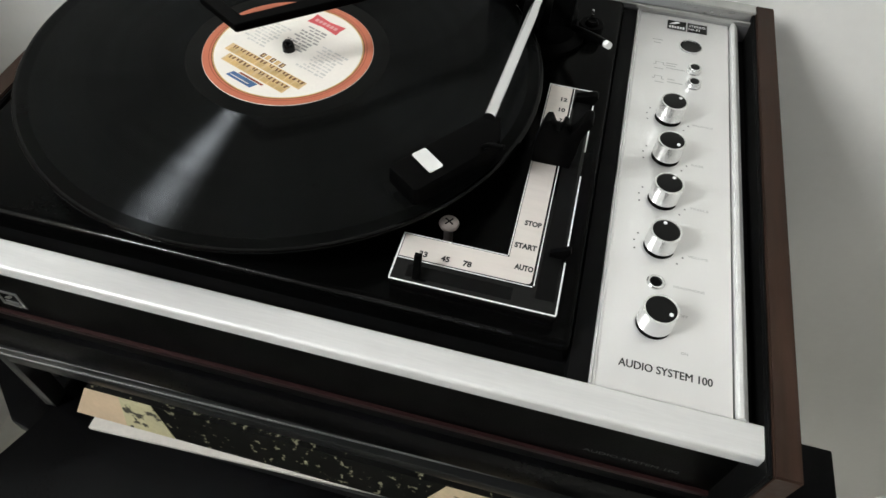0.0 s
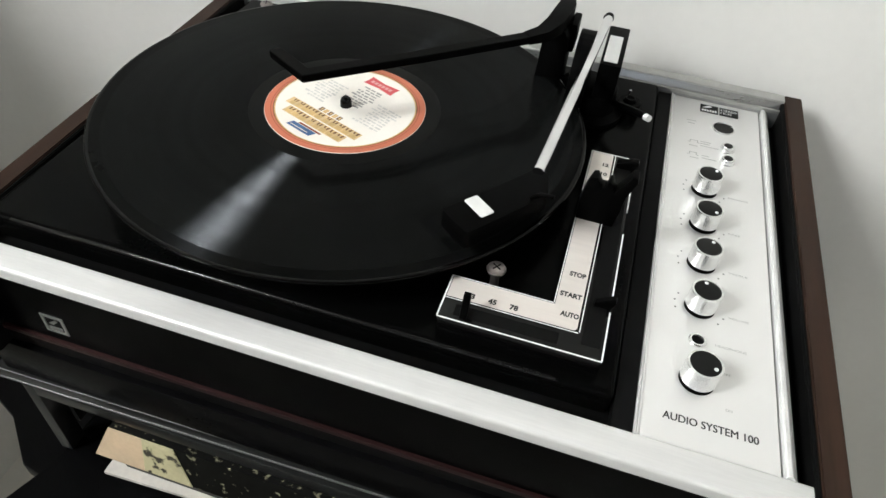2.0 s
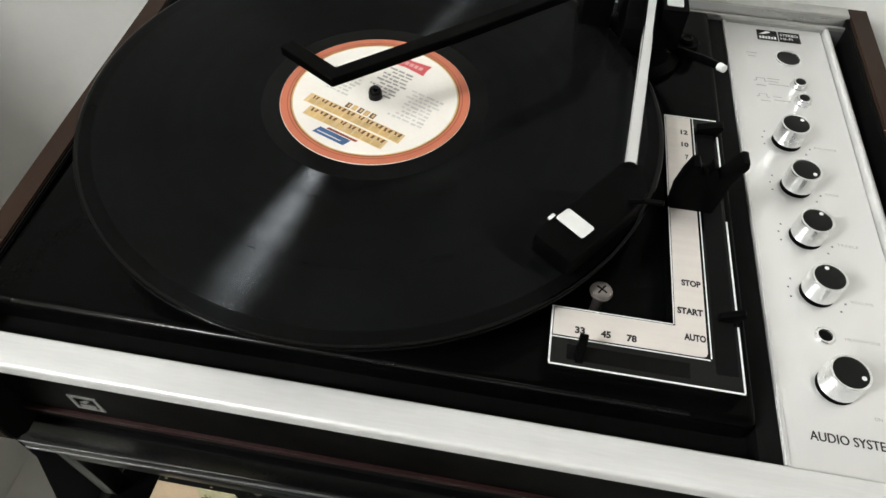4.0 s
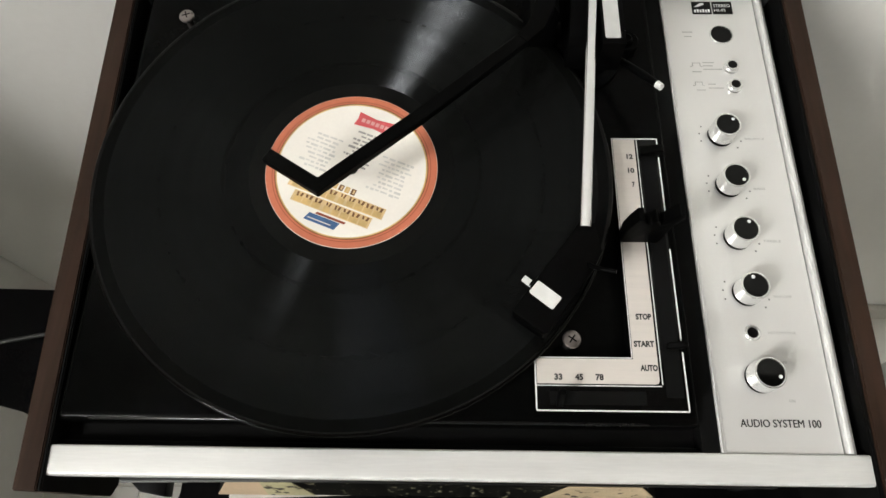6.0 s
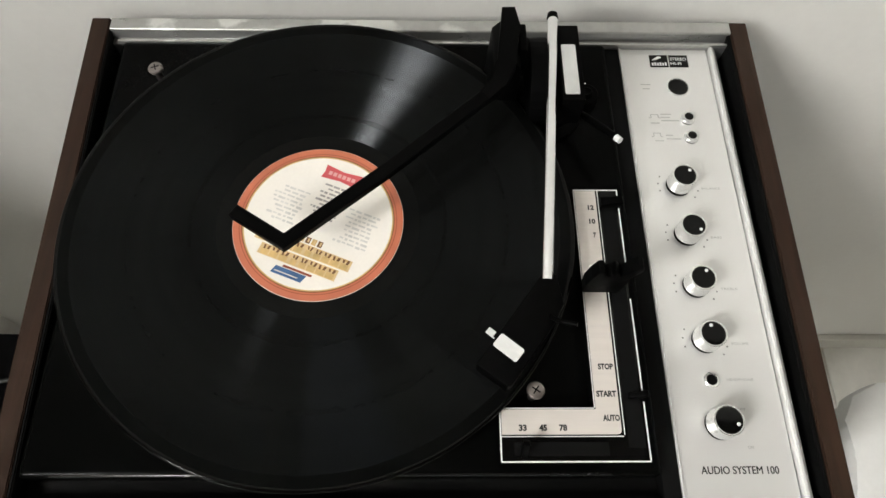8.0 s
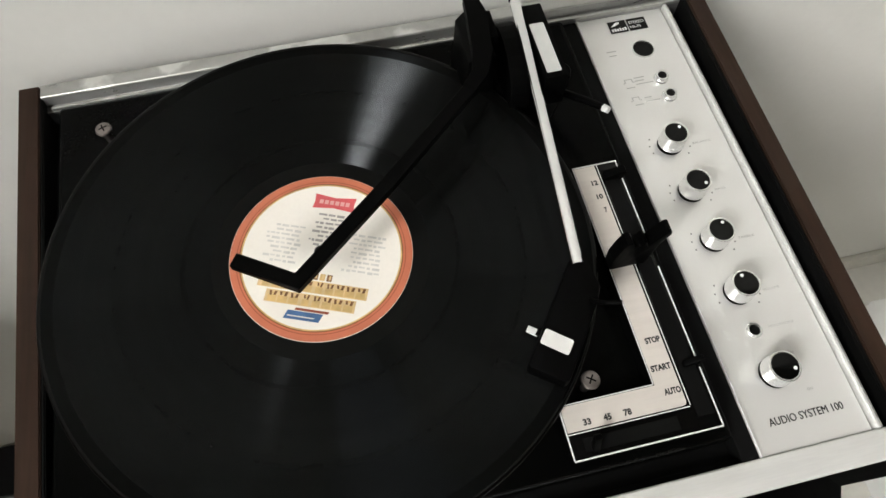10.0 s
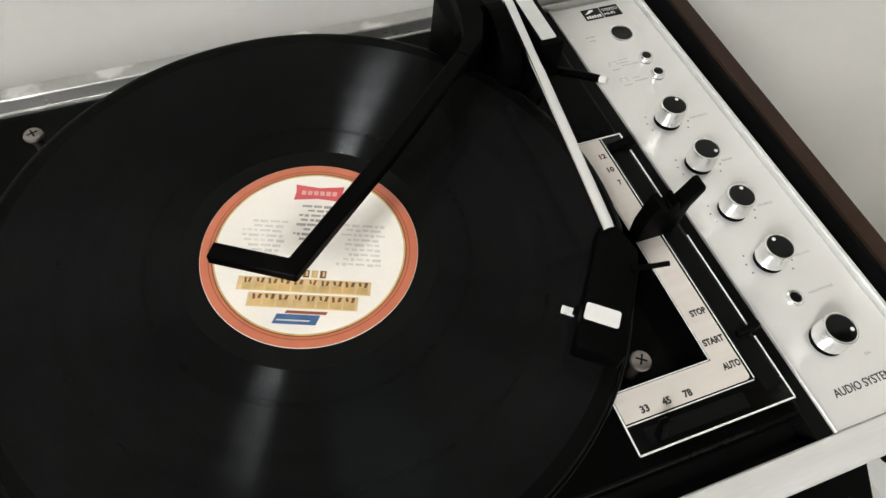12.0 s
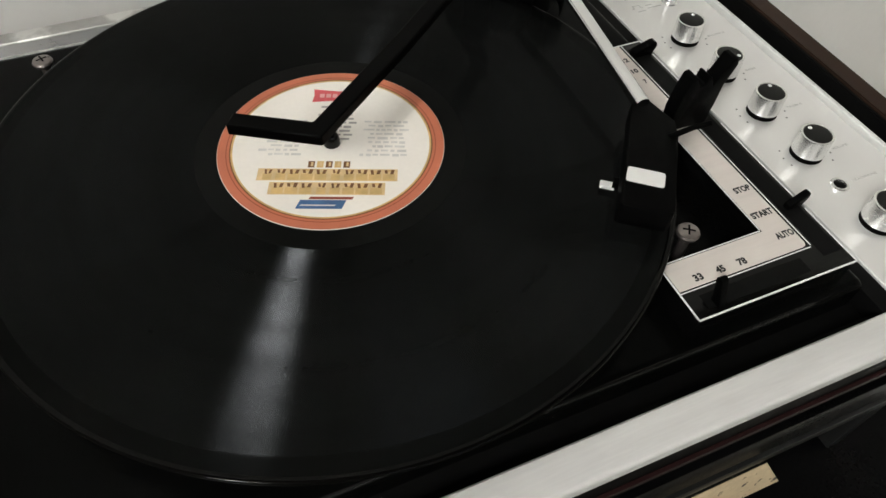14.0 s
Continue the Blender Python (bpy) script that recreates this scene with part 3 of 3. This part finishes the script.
def push_button(y):
    b = part("push_button", lathe(bmesh.new(), [(5.0, PZ), (5.0, PZ + 0.5), (4.5, PZ + 0.8), (4.4, PZ + 3.2), (4.0, PZ + 3.8), (3.0, PZ + 3.7)], 243.7, y, 32), M_CHROME, panel, "chrome push button")
    part("button_cap", lathe(bmesh.new(), [(3.2, PZ + 3.5), (2.9, PZ + 3.9), (0, PZ + 4.1)], 243.7, y, 32), M_GLOSS, b, "black cap")


push_button(94.8)
push_button(79.4)


def knob(x, y, angle, big=1.0):
    r, h = 8.4 * big, 13.6
    prof = [(r - 0.2, PZ), (r - 0.2, PZ + 0.3), (r - 0.6, PZ + 0.5), (r - 0.6, PZ + 3.2)]
    part("knob_skirt", lathe(bmesh.new(), prof + [(0, PZ + 3.2)], x, y, 40), M_BLACK, panel, "black knob skirt")
    k = part("knob", lathe(bmesh.new(), [(r - 0.4, PZ + 2.6), (r, PZ + 2.9), (r, PZ + 3.4), (r * 0.985, PZ + 3.7), (r * 0.97, PZ + h - 1.0), (r * 0.95, PZ + h - 0.1), (r * 0.91, PZ + h), (r * 0.84, PZ + h - 0.1), (r * 0.83, PZ + h - 0.4)], x, y, 56), M_CHROME, panel, "turned chrome rotary knob")
    part("knob_cap", lathe(bmesh.new(), [(r * 0.85, PZ + h - 0.5), (r * 0.84, PZ + h - 0.15), (r * 0.6, PZ + h + 0.1), (0, PZ + h + 0.2)], x, y, 40), M_GLOSS, k, "glossy black cap")
    a = radians(angle)
    part("pointer_dot", lathe(bmesh.new(), [(1.05, PZ + h), (1.0, PZ + h + 0.35), (0, PZ + h + 0.4)], x + math.cos(a) * r * 0.58, y + math.sin(a) * r * 0.58, 16), M_LINE, k, "white pointer dot")


KNOBS = [(42.2, 45, "BALANCE"), (6.4, -40, "BASS"), (-28.6, 62, "TREBLE"), (-63.4, 100, "VOLUME"), (-112.7, -25, "")]
for y, angle, word in KNOBS:
    knob(229.3, y, angle, 1.0 if word else 1.06)
    if word:
        lettering("knob_lettering", word, 1.5, 244.5, y - 3, PZ, panel, M_GREY_INK, 1.75 * len(word))
        for k in range(11):
            a = radians(150 + k * 24)
            rr = 13.2
            if k in (0, 1, 2, 7, 8):
                printed("scale_dot", 229.3 + rr * math.cos(a) - 0.45, 229.3 + rr * math.cos(a) + 0.45, y + rr * math.sin(a) - 0.45, y + rr * math.sin(a) + 0.45, PZ, M_SCALE, panel)
lettering("knob_lettering", "OFF", 1.5, 241, -105, PZ, panel, M_GREY_INK, 4.6)
lettering("knob_lettering", "ON", 1.5, 243, -126, PZ, panel, M_GREY_INK, 3.2)
lettering("jack_lettering", "HEADPHONE", 1.5, 238, -88, PZ, panel, M_GREY_INK, 15.5)
lettering("model_lettering", "AUDIO SYSTEM 100", 4.1, 214.6, -139.4, PZ, panel, M_INK, 43)
lettering("model_lettering", "AUDIO SYSTEM 100", 4.1, 214.8, -139.3, PZ + 0.02, panel, M_INK, 43)
for x0, x1, y in ((215, 222, 124.5), (216, 221, 120.8), (225.5, 233, 99), (225.5, 232, 96.4), (225.5, 238, 93.6), (218, 224, 91.6), (227, 232, 81.6), (227, 237, 78.6), (219, 225, 77)):
    printed("worn_print", x0, x1, y - 0.35, y + 0.35, PZ, M_GREY_INK, panel)
for y, w in ((98.4, 5.6), (83.0, 5.2)):
    for x0, x1, y0, y1 in ((218.4, 219.0, y - 2.4, y), (218.4, 218.4 + w, y, y + 0.6), (217.8 + w, 218.4 + w, y - 2.4, y), (217.0, 218.4, y - 2.8, y - 2.2), (218.4 + w, 219.6 + w, y - 2.8, y - 2.2)):
        printed("button_sign", x0, x1, y0, y1, PZ, M_GREY_INK, panel)
jack = part("jack_socket", lathe(bmesh.new(), [(4.6, PZ), (4.6, PZ + 0.9), (4.0, PZ + 1.4), (3.2, PZ + 1.3), (3.0, PZ + 0.3)], 228.9, -87.5, 32), M_CHROME, panel, "chrome ringed headphone jack")
part("jack_hole", lathe(bmesh.new(), [(3.1, PZ + 0.4), (0, PZ + 0.3)], 228.9, -87.5, 32), M_SHADE, jack)

# L-shaped control plate on the deck
L_OUT = [(103, -135), (181.3, -135), (181.3, 26.6), (154.2, 26.6), (154.2, -107.4), (103, -107.4)]
plate = part("lever_plate", prism(bmesh.new(), L_OUT, -24, -9, bevel=0.8), M_GLOSS, player, "glossy black L-shaped lever plate")
PT = -8.95
part("inlay", prism(bmesh.new(), [(103.8, -121.2), (165.2, -121.2), (166.9, -120.7), (167.6, -119.2), (167.7, 26), (154.8, 26), (154.8, -107.9), (103.8, -107.9)], PT - 0.1, PT + 0.1), M_SILVER, plate, "pinkish silver inlay", smooth=False)
for x0, x1, y0, y1 in ((103, 181.3, -135.4, -134.6), (180.8, 181.6, -134.6, -104), (180.8, 181.6, -98, -45), (180.8, 181.6, -26, 14), (180.8, 181.6, 20, 26.2), (154, 181.6, 26.2, 27),
                       (102.7, 103.5, -134.6, -107.6), (102.7, 154.0, -107.6, -107.1), (154.0, 154.5, -107.1, 26.2), (103.5, 168.4, -122.4, -121.9), (168.7, 169.2, -121.4, 26.2)):
    printed("outline", x0, x1, y0, y1, PT + 0.14, M_LINE, plate)
for body, x, y, width in (("33", 112.9, -119.1, 4.2), ("45", 123.7, -119.1, 4.2), ("78", 134.4, -119.1, 4.2), ("AUTO", 158.2, -114.0, 9.1), ("START", 155.9, -101.1, 10.9),
                          ("STOP", 158.3, -86.1, 8.4), ("12", 162.2, 13, 3.8), ("10", 162.2, 3.6, 3.8), ("7", 163.8, -5.6, 1.7)):
    lettering("plate_lettering", body, 3.0, x, y, PT + 0.14, plate, M_INK, width, bold=0.2)
printed("slot", 170.5, 179.5, -128, 22, PT + 0.02, M_SHADE, plate)
printed("slot", 110, 160, -132, -125, PT + 0.02, M_SHADE, plate)
part("speed_lever", prism(bmesh.new(), [(-133.5, -10), (-128.5, -10), (-125.6, 2), (-126.6, 3.4), (-128.6, 3)], 113.4, 116.8, axis="x", bevel=0.4), M_BLACK, plate, "small black speed lever")
part("size_lever", prism(bmesh.new(), [(170, -9.5), (181, -9.5), (183.2, -4.5), (182.6, -2.4), (180, -2.6), (170, -6)], 14.6, 19.6, axis="y", bevel=0.7), M_BLACK, plate, "black record size lever")
part("start_lever", prism(bmesh.new(), [(173, -9.5), (181, -9.5), (183, -4), (182.4, -1.6), (180.6, -1.8), (173, -6.5)], -102.4, -99.2, axis="y", bevel=0.7), M_BLACK, plate, "black start lever")
part("arm_rest", prism(bmesh.new(), [(154, -10), (174.5, -10), (176.2, 2), (176.8, 12), (180.6, 22.5), (179.8, 26), (177, 26.2), (172.6, 17.5), (170.4, 13.8), (168.4, 18.6), (166.4, 19.8), (165.4, 15.2), (162.6, 15.4), (160, 20.6), (157.2, 20), (155, 12), (153.4, 2)], -41, -33, axis="y", bevel=0.9), M_BLACK, plate, "black forked tonearm rest")

# platter with spindle
part("platter", lathe(bmesh.new(), [(0, -3), (134, -3), (137, -4), (138, -8), (136, -14), (128, -17), (60, -17), (60, -23)], 0, 0, 128), M_BLACK, player, "black rubber-topped platter")
part("spindle", lathe(bmesh.new(), [(3.6, -3), (3.6, 3.2), (3.0, 5.2), (1.6, 6.5), (0, 6.8)], 0, 0, 24), M_GLOSS, player, "black dome-ended spindle")


def transit_screw(x, y, turn):
    s = part("transit_screw", lathe(bmesh.new(), [(2.3, -23), (2.3, -9), (4.4, -7.4), (5.0, -5.8), (4.5, -4.8), (3.0, -4.2), (0, -4.0)], x, y, 32), M_STEEL, player, "steel cross-head transit screw")
    for k in range(2):
        bm = bmesh.new()
        box(bm, -2.6, 2.6, -0.4, 0.4, -4.6, -3.95)
        bmesh.ops.rotate(bm, matrix=Matrix.Rotation(radians(turn + 90 * k), 3, "Z"), verts=bm.verts)
        bmesh.ops.translate(bm, vec=(x, y, 0), verts=bm.verts)
        part("screw_slot", bm, M_SHADE, s)


transit_screw(-117, 116.4, 20)
transit_screw(122.7, -98.4, 55)

# tonearm
arm = part("tonearm", rod(bmesh.new(), [(129, -44, 18.0), (135.6, 40, 25), (142.2, 127, 32)], 3.1, 20, 0.85), M_TUBE, player, "polished silver tonearm tube")
part("tube_plug", rod(bmesh.new(), [(142.0, 126.5, 32), (142.3, 130.5, 32.3)], [3.7, 3.0], 20, 0.8), M_BLACK, arm)
HS = [(126, -40), (134.6, -40), (137.6, -57), (133, -66), (107.2, -101), (105, -101.4), (90.2, -90.5), (90, -88.5), (119, -50)]
shell = part("headshell", prism(bmesh.new(), HS, 5, 16.2, bevel=1.2), M_BLACK, arm, "black plastic headshell")
part("cartridge", prism(bmesh.new(), [(106, -70), (119, -79), (107, -96), (94, -87)], 1.2, 5), M_SHADE, shell, "black cartridge")
bm = prism(bmesh.new(), rounded([(98.1, -79.6), (103.3, -73.2), (115.0, -82.6), (109.9, -89.1)], 1.3), 16.1, 16.5)
part("sticker", bm, M_SLIP, shell, "blank white sticker", smooth=False)
part("finger_lift", prism(bmesh.new(), [(95.9, -68.5), (98.2, -65.6), (103.0, -69.4), (100.7, -72.4)], 1.8, 3.2, bevel=0.3), M_WHITE, shell, "small white finger lift")
part("shell_tab", rod(bmesh.new(), [(129.5, -63, 14), (131.5, -66.5, 19), (134.5, -69.6, 23.6), (141.4, -71.6, 25.6)], [1.5, 1.3, 1.2, 1.2], 10), M_BLACK, shell, "thin black side lever")
part("lift_stem", prism(bmesh.new(), [(100, -71.4), (102.2, -68.8), (106, -72), (104, -75)], 2.6, 6), M_BLACK, shell)
cw = part("counterweight", box(bmesh.new(), 144.6, 158.4, 67, 124.5, 4, 28.6, 1.0), M_BLACK, arm, "black counterweight block")
part("sticker", prism(bmesh.new(), rounded([(146.4, 71), (155.2, 71), (155.2, 108.6), (146.4, 108.6)], 0.9), 28.5, 28.95), M_SLIP_DIM, cw, "blank white sticker", smooth=False)
bm = bmesh.new()
outline = [(100 + 28 * math.cos(radians(a)), 3 + 28 * math.sin(radians(a))) for a in range(-40, 221, 12)]
prism(bm, outline, 127, 139, axis="x", bevel=0.8)
part("gimbal", bm, M_BLACK, player, "rounded black arm bearing")
part("arm_base", lathe(bmesh.new(), [(27, -23), (27, -20), (24, -18.5), (21, -17), (20, -4), (17, -2), (0, -2)], 141, 97, 48), M_BLACK, player, "black round tonearm base")
lever = part("cue_lever", rod(bmesh.new(), [(157, 88, -8), (165, 80, -5), (175, 65.4, 1.4), (181.4, 56.2, 4.8)], [1.8, 2.4, 2.5, 2.2], 14), M_BLACK, player, "black cue lever")
part("lever_tip", rod(bmesh.new(), [(181, 56.8, 4.6), (183.2, 53.6, 5.6)], [2.3, 2.1], 16), M_WHITE, lever, "white lever tip")
part("pivot_screw", lathe(bmesh.new(), [(8.5, -23), (8.5, -14.6), (7.6, -13.6), (4.6, -13.8), (4.2, -12.2), (3.0, -11.4), (2.2, -11.9), (0, -12.0)], 171, 104.4, 32), M_BLACK, player, "black washer and pivot screw")
for x, y in ((170.6, 128), (168.6, 117), (172.2, 116)):
    part("pin", lathe(bmesh.new(), [(0.9, -23), (0.9, -18.4), (0.6, -18), (0, -17.9)], x, y, 12), M_CHROME, player)

# overarm that holds records down
def mitred(bm, points, half, thick):
    """A flat bar along points whose corners are mitred in plan."""
    n = len(points)
    dirs = [Vector((b[0] - a[0], b[1] - a[1])).normalized() for a, b in zip(points, points[1:])]
    rings = []
    for i, (x, y, z) in enumerate(points):
        d0, d1 = dirs[max(i - 1, 0)], dirs[min(i, n - 2)]
        n0, n1 = Vector((-d0.y, d0.x)), Vector((-d1.y, d1.x))
        m = (n0 + n1).normalized()
        m *= half / m.dot(n0)
        rings.append([bm.verts.new((x + m.x * s, y + m.y * s, z + thick * u)) for s, u in ((1, -0.5), (-1, -0.5), (-1, 0.5), (1, 0.5))])
    for a, b in zip(rings, rings[1:]):
        for k in range(4):
            bm.faces.new((a[k], a[(k + 1) % 4], b[(k + 1) % 4], b[k]))
    bm.faces.new(rings[0][::-1])
    bm.faces.new(rings[-1])
    bmesh.ops.recalc_face_normals(bm, faces=bm.faces)
    bmesh.ops.bevel(bm, geom=bm.edges[:], offset=0.5, segments=1, affect="EDGES", clamp_overlap=True)
    return bm


over = part("overarm", rod(bmesh.new(), [(113.4, 126.5, 38.5), (113.8, 112, 38.8), (110.5, 84, 38.6), (105.4, 70, 38.2), (97, 61.2, 37.8)], [5.6, 8.2, 8.0, 6.6, 5.2], 4, 0.75, math.pi / 4), M_BLACK, player, "black bent overarm")
part("overarm_tip", mitred(bmesh.new(), [(98.5, 62.7, 37.8), (40, 11.2, 36.2), (-10.6, -29.8, 34.2), (-39.6, -10.4, 32.6)], 3.8, 5.0), M_BLACK, over)
part("overarm_post", prism(bmesh.new(), [(101.5, -23), (121, -23), (121, 29), (118, 34), (109, 34), (104, 28)], 88, 123, axis="y", bevel=1.5), M_BLACK, player, "black overarm post")
part("post_cap", box(bmesh.new(), 119.5, 124.5, 98, 119, 16, 35.5, 1.2), M_BLACK, player)

# ---- the record on the platter ----
record = thing("vinyl_record", (0, 0, -3), "glossy black long-playing record with orange and cream label", "record")
part("disc", lathe(bmesh.new(), [(3.7, -2.6), (149, -2.6), (150.0, -1.9), (150.0, -0.6), (147.0, -0.3), (60, -0.3), (59.6, -0.36)], 0, 0, 200), M_VINYL, record)
part("edge_bead", lathe(bmesh.new(), [(149.6, -2.3), (150.5, -1.9), (150.9, -1.3), (150.75, -0.75), (150.3, -0.35), (149.6, -0.2), (149.0, -0.22), (148.4, -0.4)], 0, 0, 200), M_RIM, record, "smooth rounded edge")
part("run_out", lathe(bmesh.new(), [(59.6, -0.34), (58, -0.3), (49, -0.25)], 0, 0, 128), M_WAX, record, "smooth run-out band")
lab = part("label", lathe(bmesh.new(), [(50, -0.3), (49.9, 0.0), (3.7, 0.0)], 0, 0, 128), M_CREAM, record, "cream paper label with worn print")
part("label_rim", ring(bmesh.new(), 44.6, 49.8, 0.06), M_ORANGE, lab, "orange rim", smooth=False)
part("label_line", ring(bmesh.new(), 44.1, 44.7, 0.1), M_BROWN, lab, smooth=False)
part("label_line", ring(bmesh.new(), 45.8, 46.2, 0.1), M_RUST, lab, smooth=False)
part("label_line", ring(bmesh.new(), 43.3, 44.1, 0.06), M_GOLD, lab, smooth=False)
LZ = 0.1
rng = random.Random(4)


def ink(name, x0, x1, y0, y1, mat, z=LZ, slant=0.0):
    return part(name, prism(bmesh.new(), [(x0, y0), (x1, y0), (x1 + slant, y1), (x0 + slant, y1)], z - 0.08, z), mat, lab, smooth=False)


# two lines of gold capitals, worn to plain bars with dark feet
for y0, count, x0, step in ((24.4, 8, -23.5, 5.9), (16.4, 10, -28.5, 5.8)):
    ink("title_block", x0 - 1.2, x0 + count * step + 0.4, y0 - 0.4, y0 + 6.6, M_STRAW)
    for k in range(count):
        x, w = x0 + k * step, (5.0, 4.2, 5.2, 3.8, 4.8)[k * 2 % 5]
        ink("title_bar", x, x + w, y0 + 2.6, y0 + 6.2, M_GOLD, LZ + 0.05)
        ink("title_bar", x + 0.1, x + w * 0.3, y0 + 0.3 * (k % 2), y0 + 2.6, M_BROWN, LZ + 0.09, slant=0.5)
        ink("title_bar", x + w * 0.66, x + w * 0.9, y0 + 0.2, y0 + 2.2 + 0.7 * (k % 2), M_BROWN, LZ + 0.09, slant=-0.4)
        ink("title_bar", x + w * 0.3, x + w * 0.66, y0 + 0.9 * (k % 3), y0 + 1.1 + 0.9 * (k % 3), M_GOLD, LZ + 0.07)
for k in range(5):
    ink("subtitle_bar", -9 + k * 3.8, -6.2 + k * 3.8, 11.4, 15.2, M_GOLD if k % 2 else M_BROWN, LZ + 0.05)
    ink("subtitle_bar", -8.4 + k * 3.8, -7.4 + k * 3.8, 12.0, 14.4, M_STRAW, LZ + 0.09)
ink("crest", -9, 10, 34.0, 38.8, M_BLUE, slant=1.5)
ink("crest_bar", -5, 9.4, 36.6, 37.3, M_PALE, LZ + 0.05, slant=0.6)
ink("crest_bar", -12, 6, 32.2, 33.6, M_RUST, LZ + 0.05, slant=0.6)
# track list: a narrow darker column between two pale ones
for x0, x1, y0, rows, mat in ((-34, -12, 6.5, 9, M_PALE), (-10, 10, -3.5, 9, M_TRACK), (12, 34, 6.5, 9, M_PALE)):
    for row in range(rows):
        y = y0 - row * 2.7
        x = x0 + rng.uniform(0, 3)
        end = x1 - rng.uniform(0, 6)
        while x < end - 1:
            w = min(rng.uniform(1.4, 5), end - x)
            ink("track_line", x, x + w, y, y + rng.uniform(0.9, 1.5), mat)
            x += w + rng.uniform(0.6, 1.3)
part("stamp", prism(bmesh.new(), [(-11.8, -37.2), (0, -35.8), (11.8, -37.2), (11.2, -32.6), (11.8, -28), (0, -29.2), (-11.8, -28), (-11.2, -32.6)], LZ - 0.08, LZ), M_RED, lab, smooth=False)
for k in range(6):
    ink("stamp_bar", -8.6 + k * 3, -6.4 + k * 3, -33.8, -31.2, M_STAMP, LZ + 0.05)
lab.rotation_euler.z = radians(158)

# ---- things round the rack ----
chair = thing("plastic_chair", (640, -140, -900), "white moulded plastic chair beside the rack", "chair")
seat = [(462, -300), (470, -130), (478, -95), (476, -60), (490, -36), (520, -22), (800, -22), (830, -60), (830, -300)]
part("seat", prism(bmesh.new(), seat, -340, -312, bevel=8), M_WHITE, chair)
part("apron", prism(bmesh.new(), [(474, -300), (486, -60), (520, -34), (800, -34), (818, -60), (818, -300)], -400, -340), M_WHITE, chair)
for x, y in ((490, -80), (780, -80), (490, -290), (780, -290)):
    part("leg", box(bmesh.new(), x, x + 36, y, y + 36, -900, -400, 6), M_WHITE, chair)
low = thing("side_table", (-440, -30, -900), "narrow black side table standing beside the rack", "table")
part("tabletop", prism(bmesh.new(), [(-200, -172), (-224, -168), (-264, -134), (-350, -98), (-690, -20), (-690, 30), (-200, 22)], -318, -300, bevel=1.5), M_RACK, low)
for x in (-262, -222):
    part("leg", box(bmesh.new(), x, x + 22, -50, -10, -900, -318, 1.5), M_RACK, low)
cable = [(-250 - 45 * k, -38 + 16 * math.sin(k * 0.9), -297.5) for k in range(8)]
single("cable", rod(bmesh.new(), cable, 2.2, 8), M_RUBBER, "thin black cable lying on the side table", "cable")

# floor tiles, pieces of the floor
bm = bmesh.new()
T = 330
box(bm, 2, T - 2, 2, T - 2, -TOP * 1000 - 3, -TOP * 1000, 0.8, 1)
bmesh.ops.scale(bm, vec=(0.001,) * 3, verts=bm.verts)
bmesh.ops.translate(bm, vec=(0, 0, TOP), verts=bm.verts)
tile_mesh = bpy.data.meshes.new("tile")
bm.to_mesh(tile_mesh)
bm.free()
tile_mesh.materials.append(M_FLOOR)
for i in range(int((R["x1"] - R["x0"]) * 1000 // T)):
    for j in range(int((R["y1"] - R["y0"]) * 1000 // T)):
        t = new("tile", tile_mesh)
        t.location = (R["x0"] + i * T / 1000, R["y1"] - (j + 1) * T / 1000, 0)
        t.parent = floor
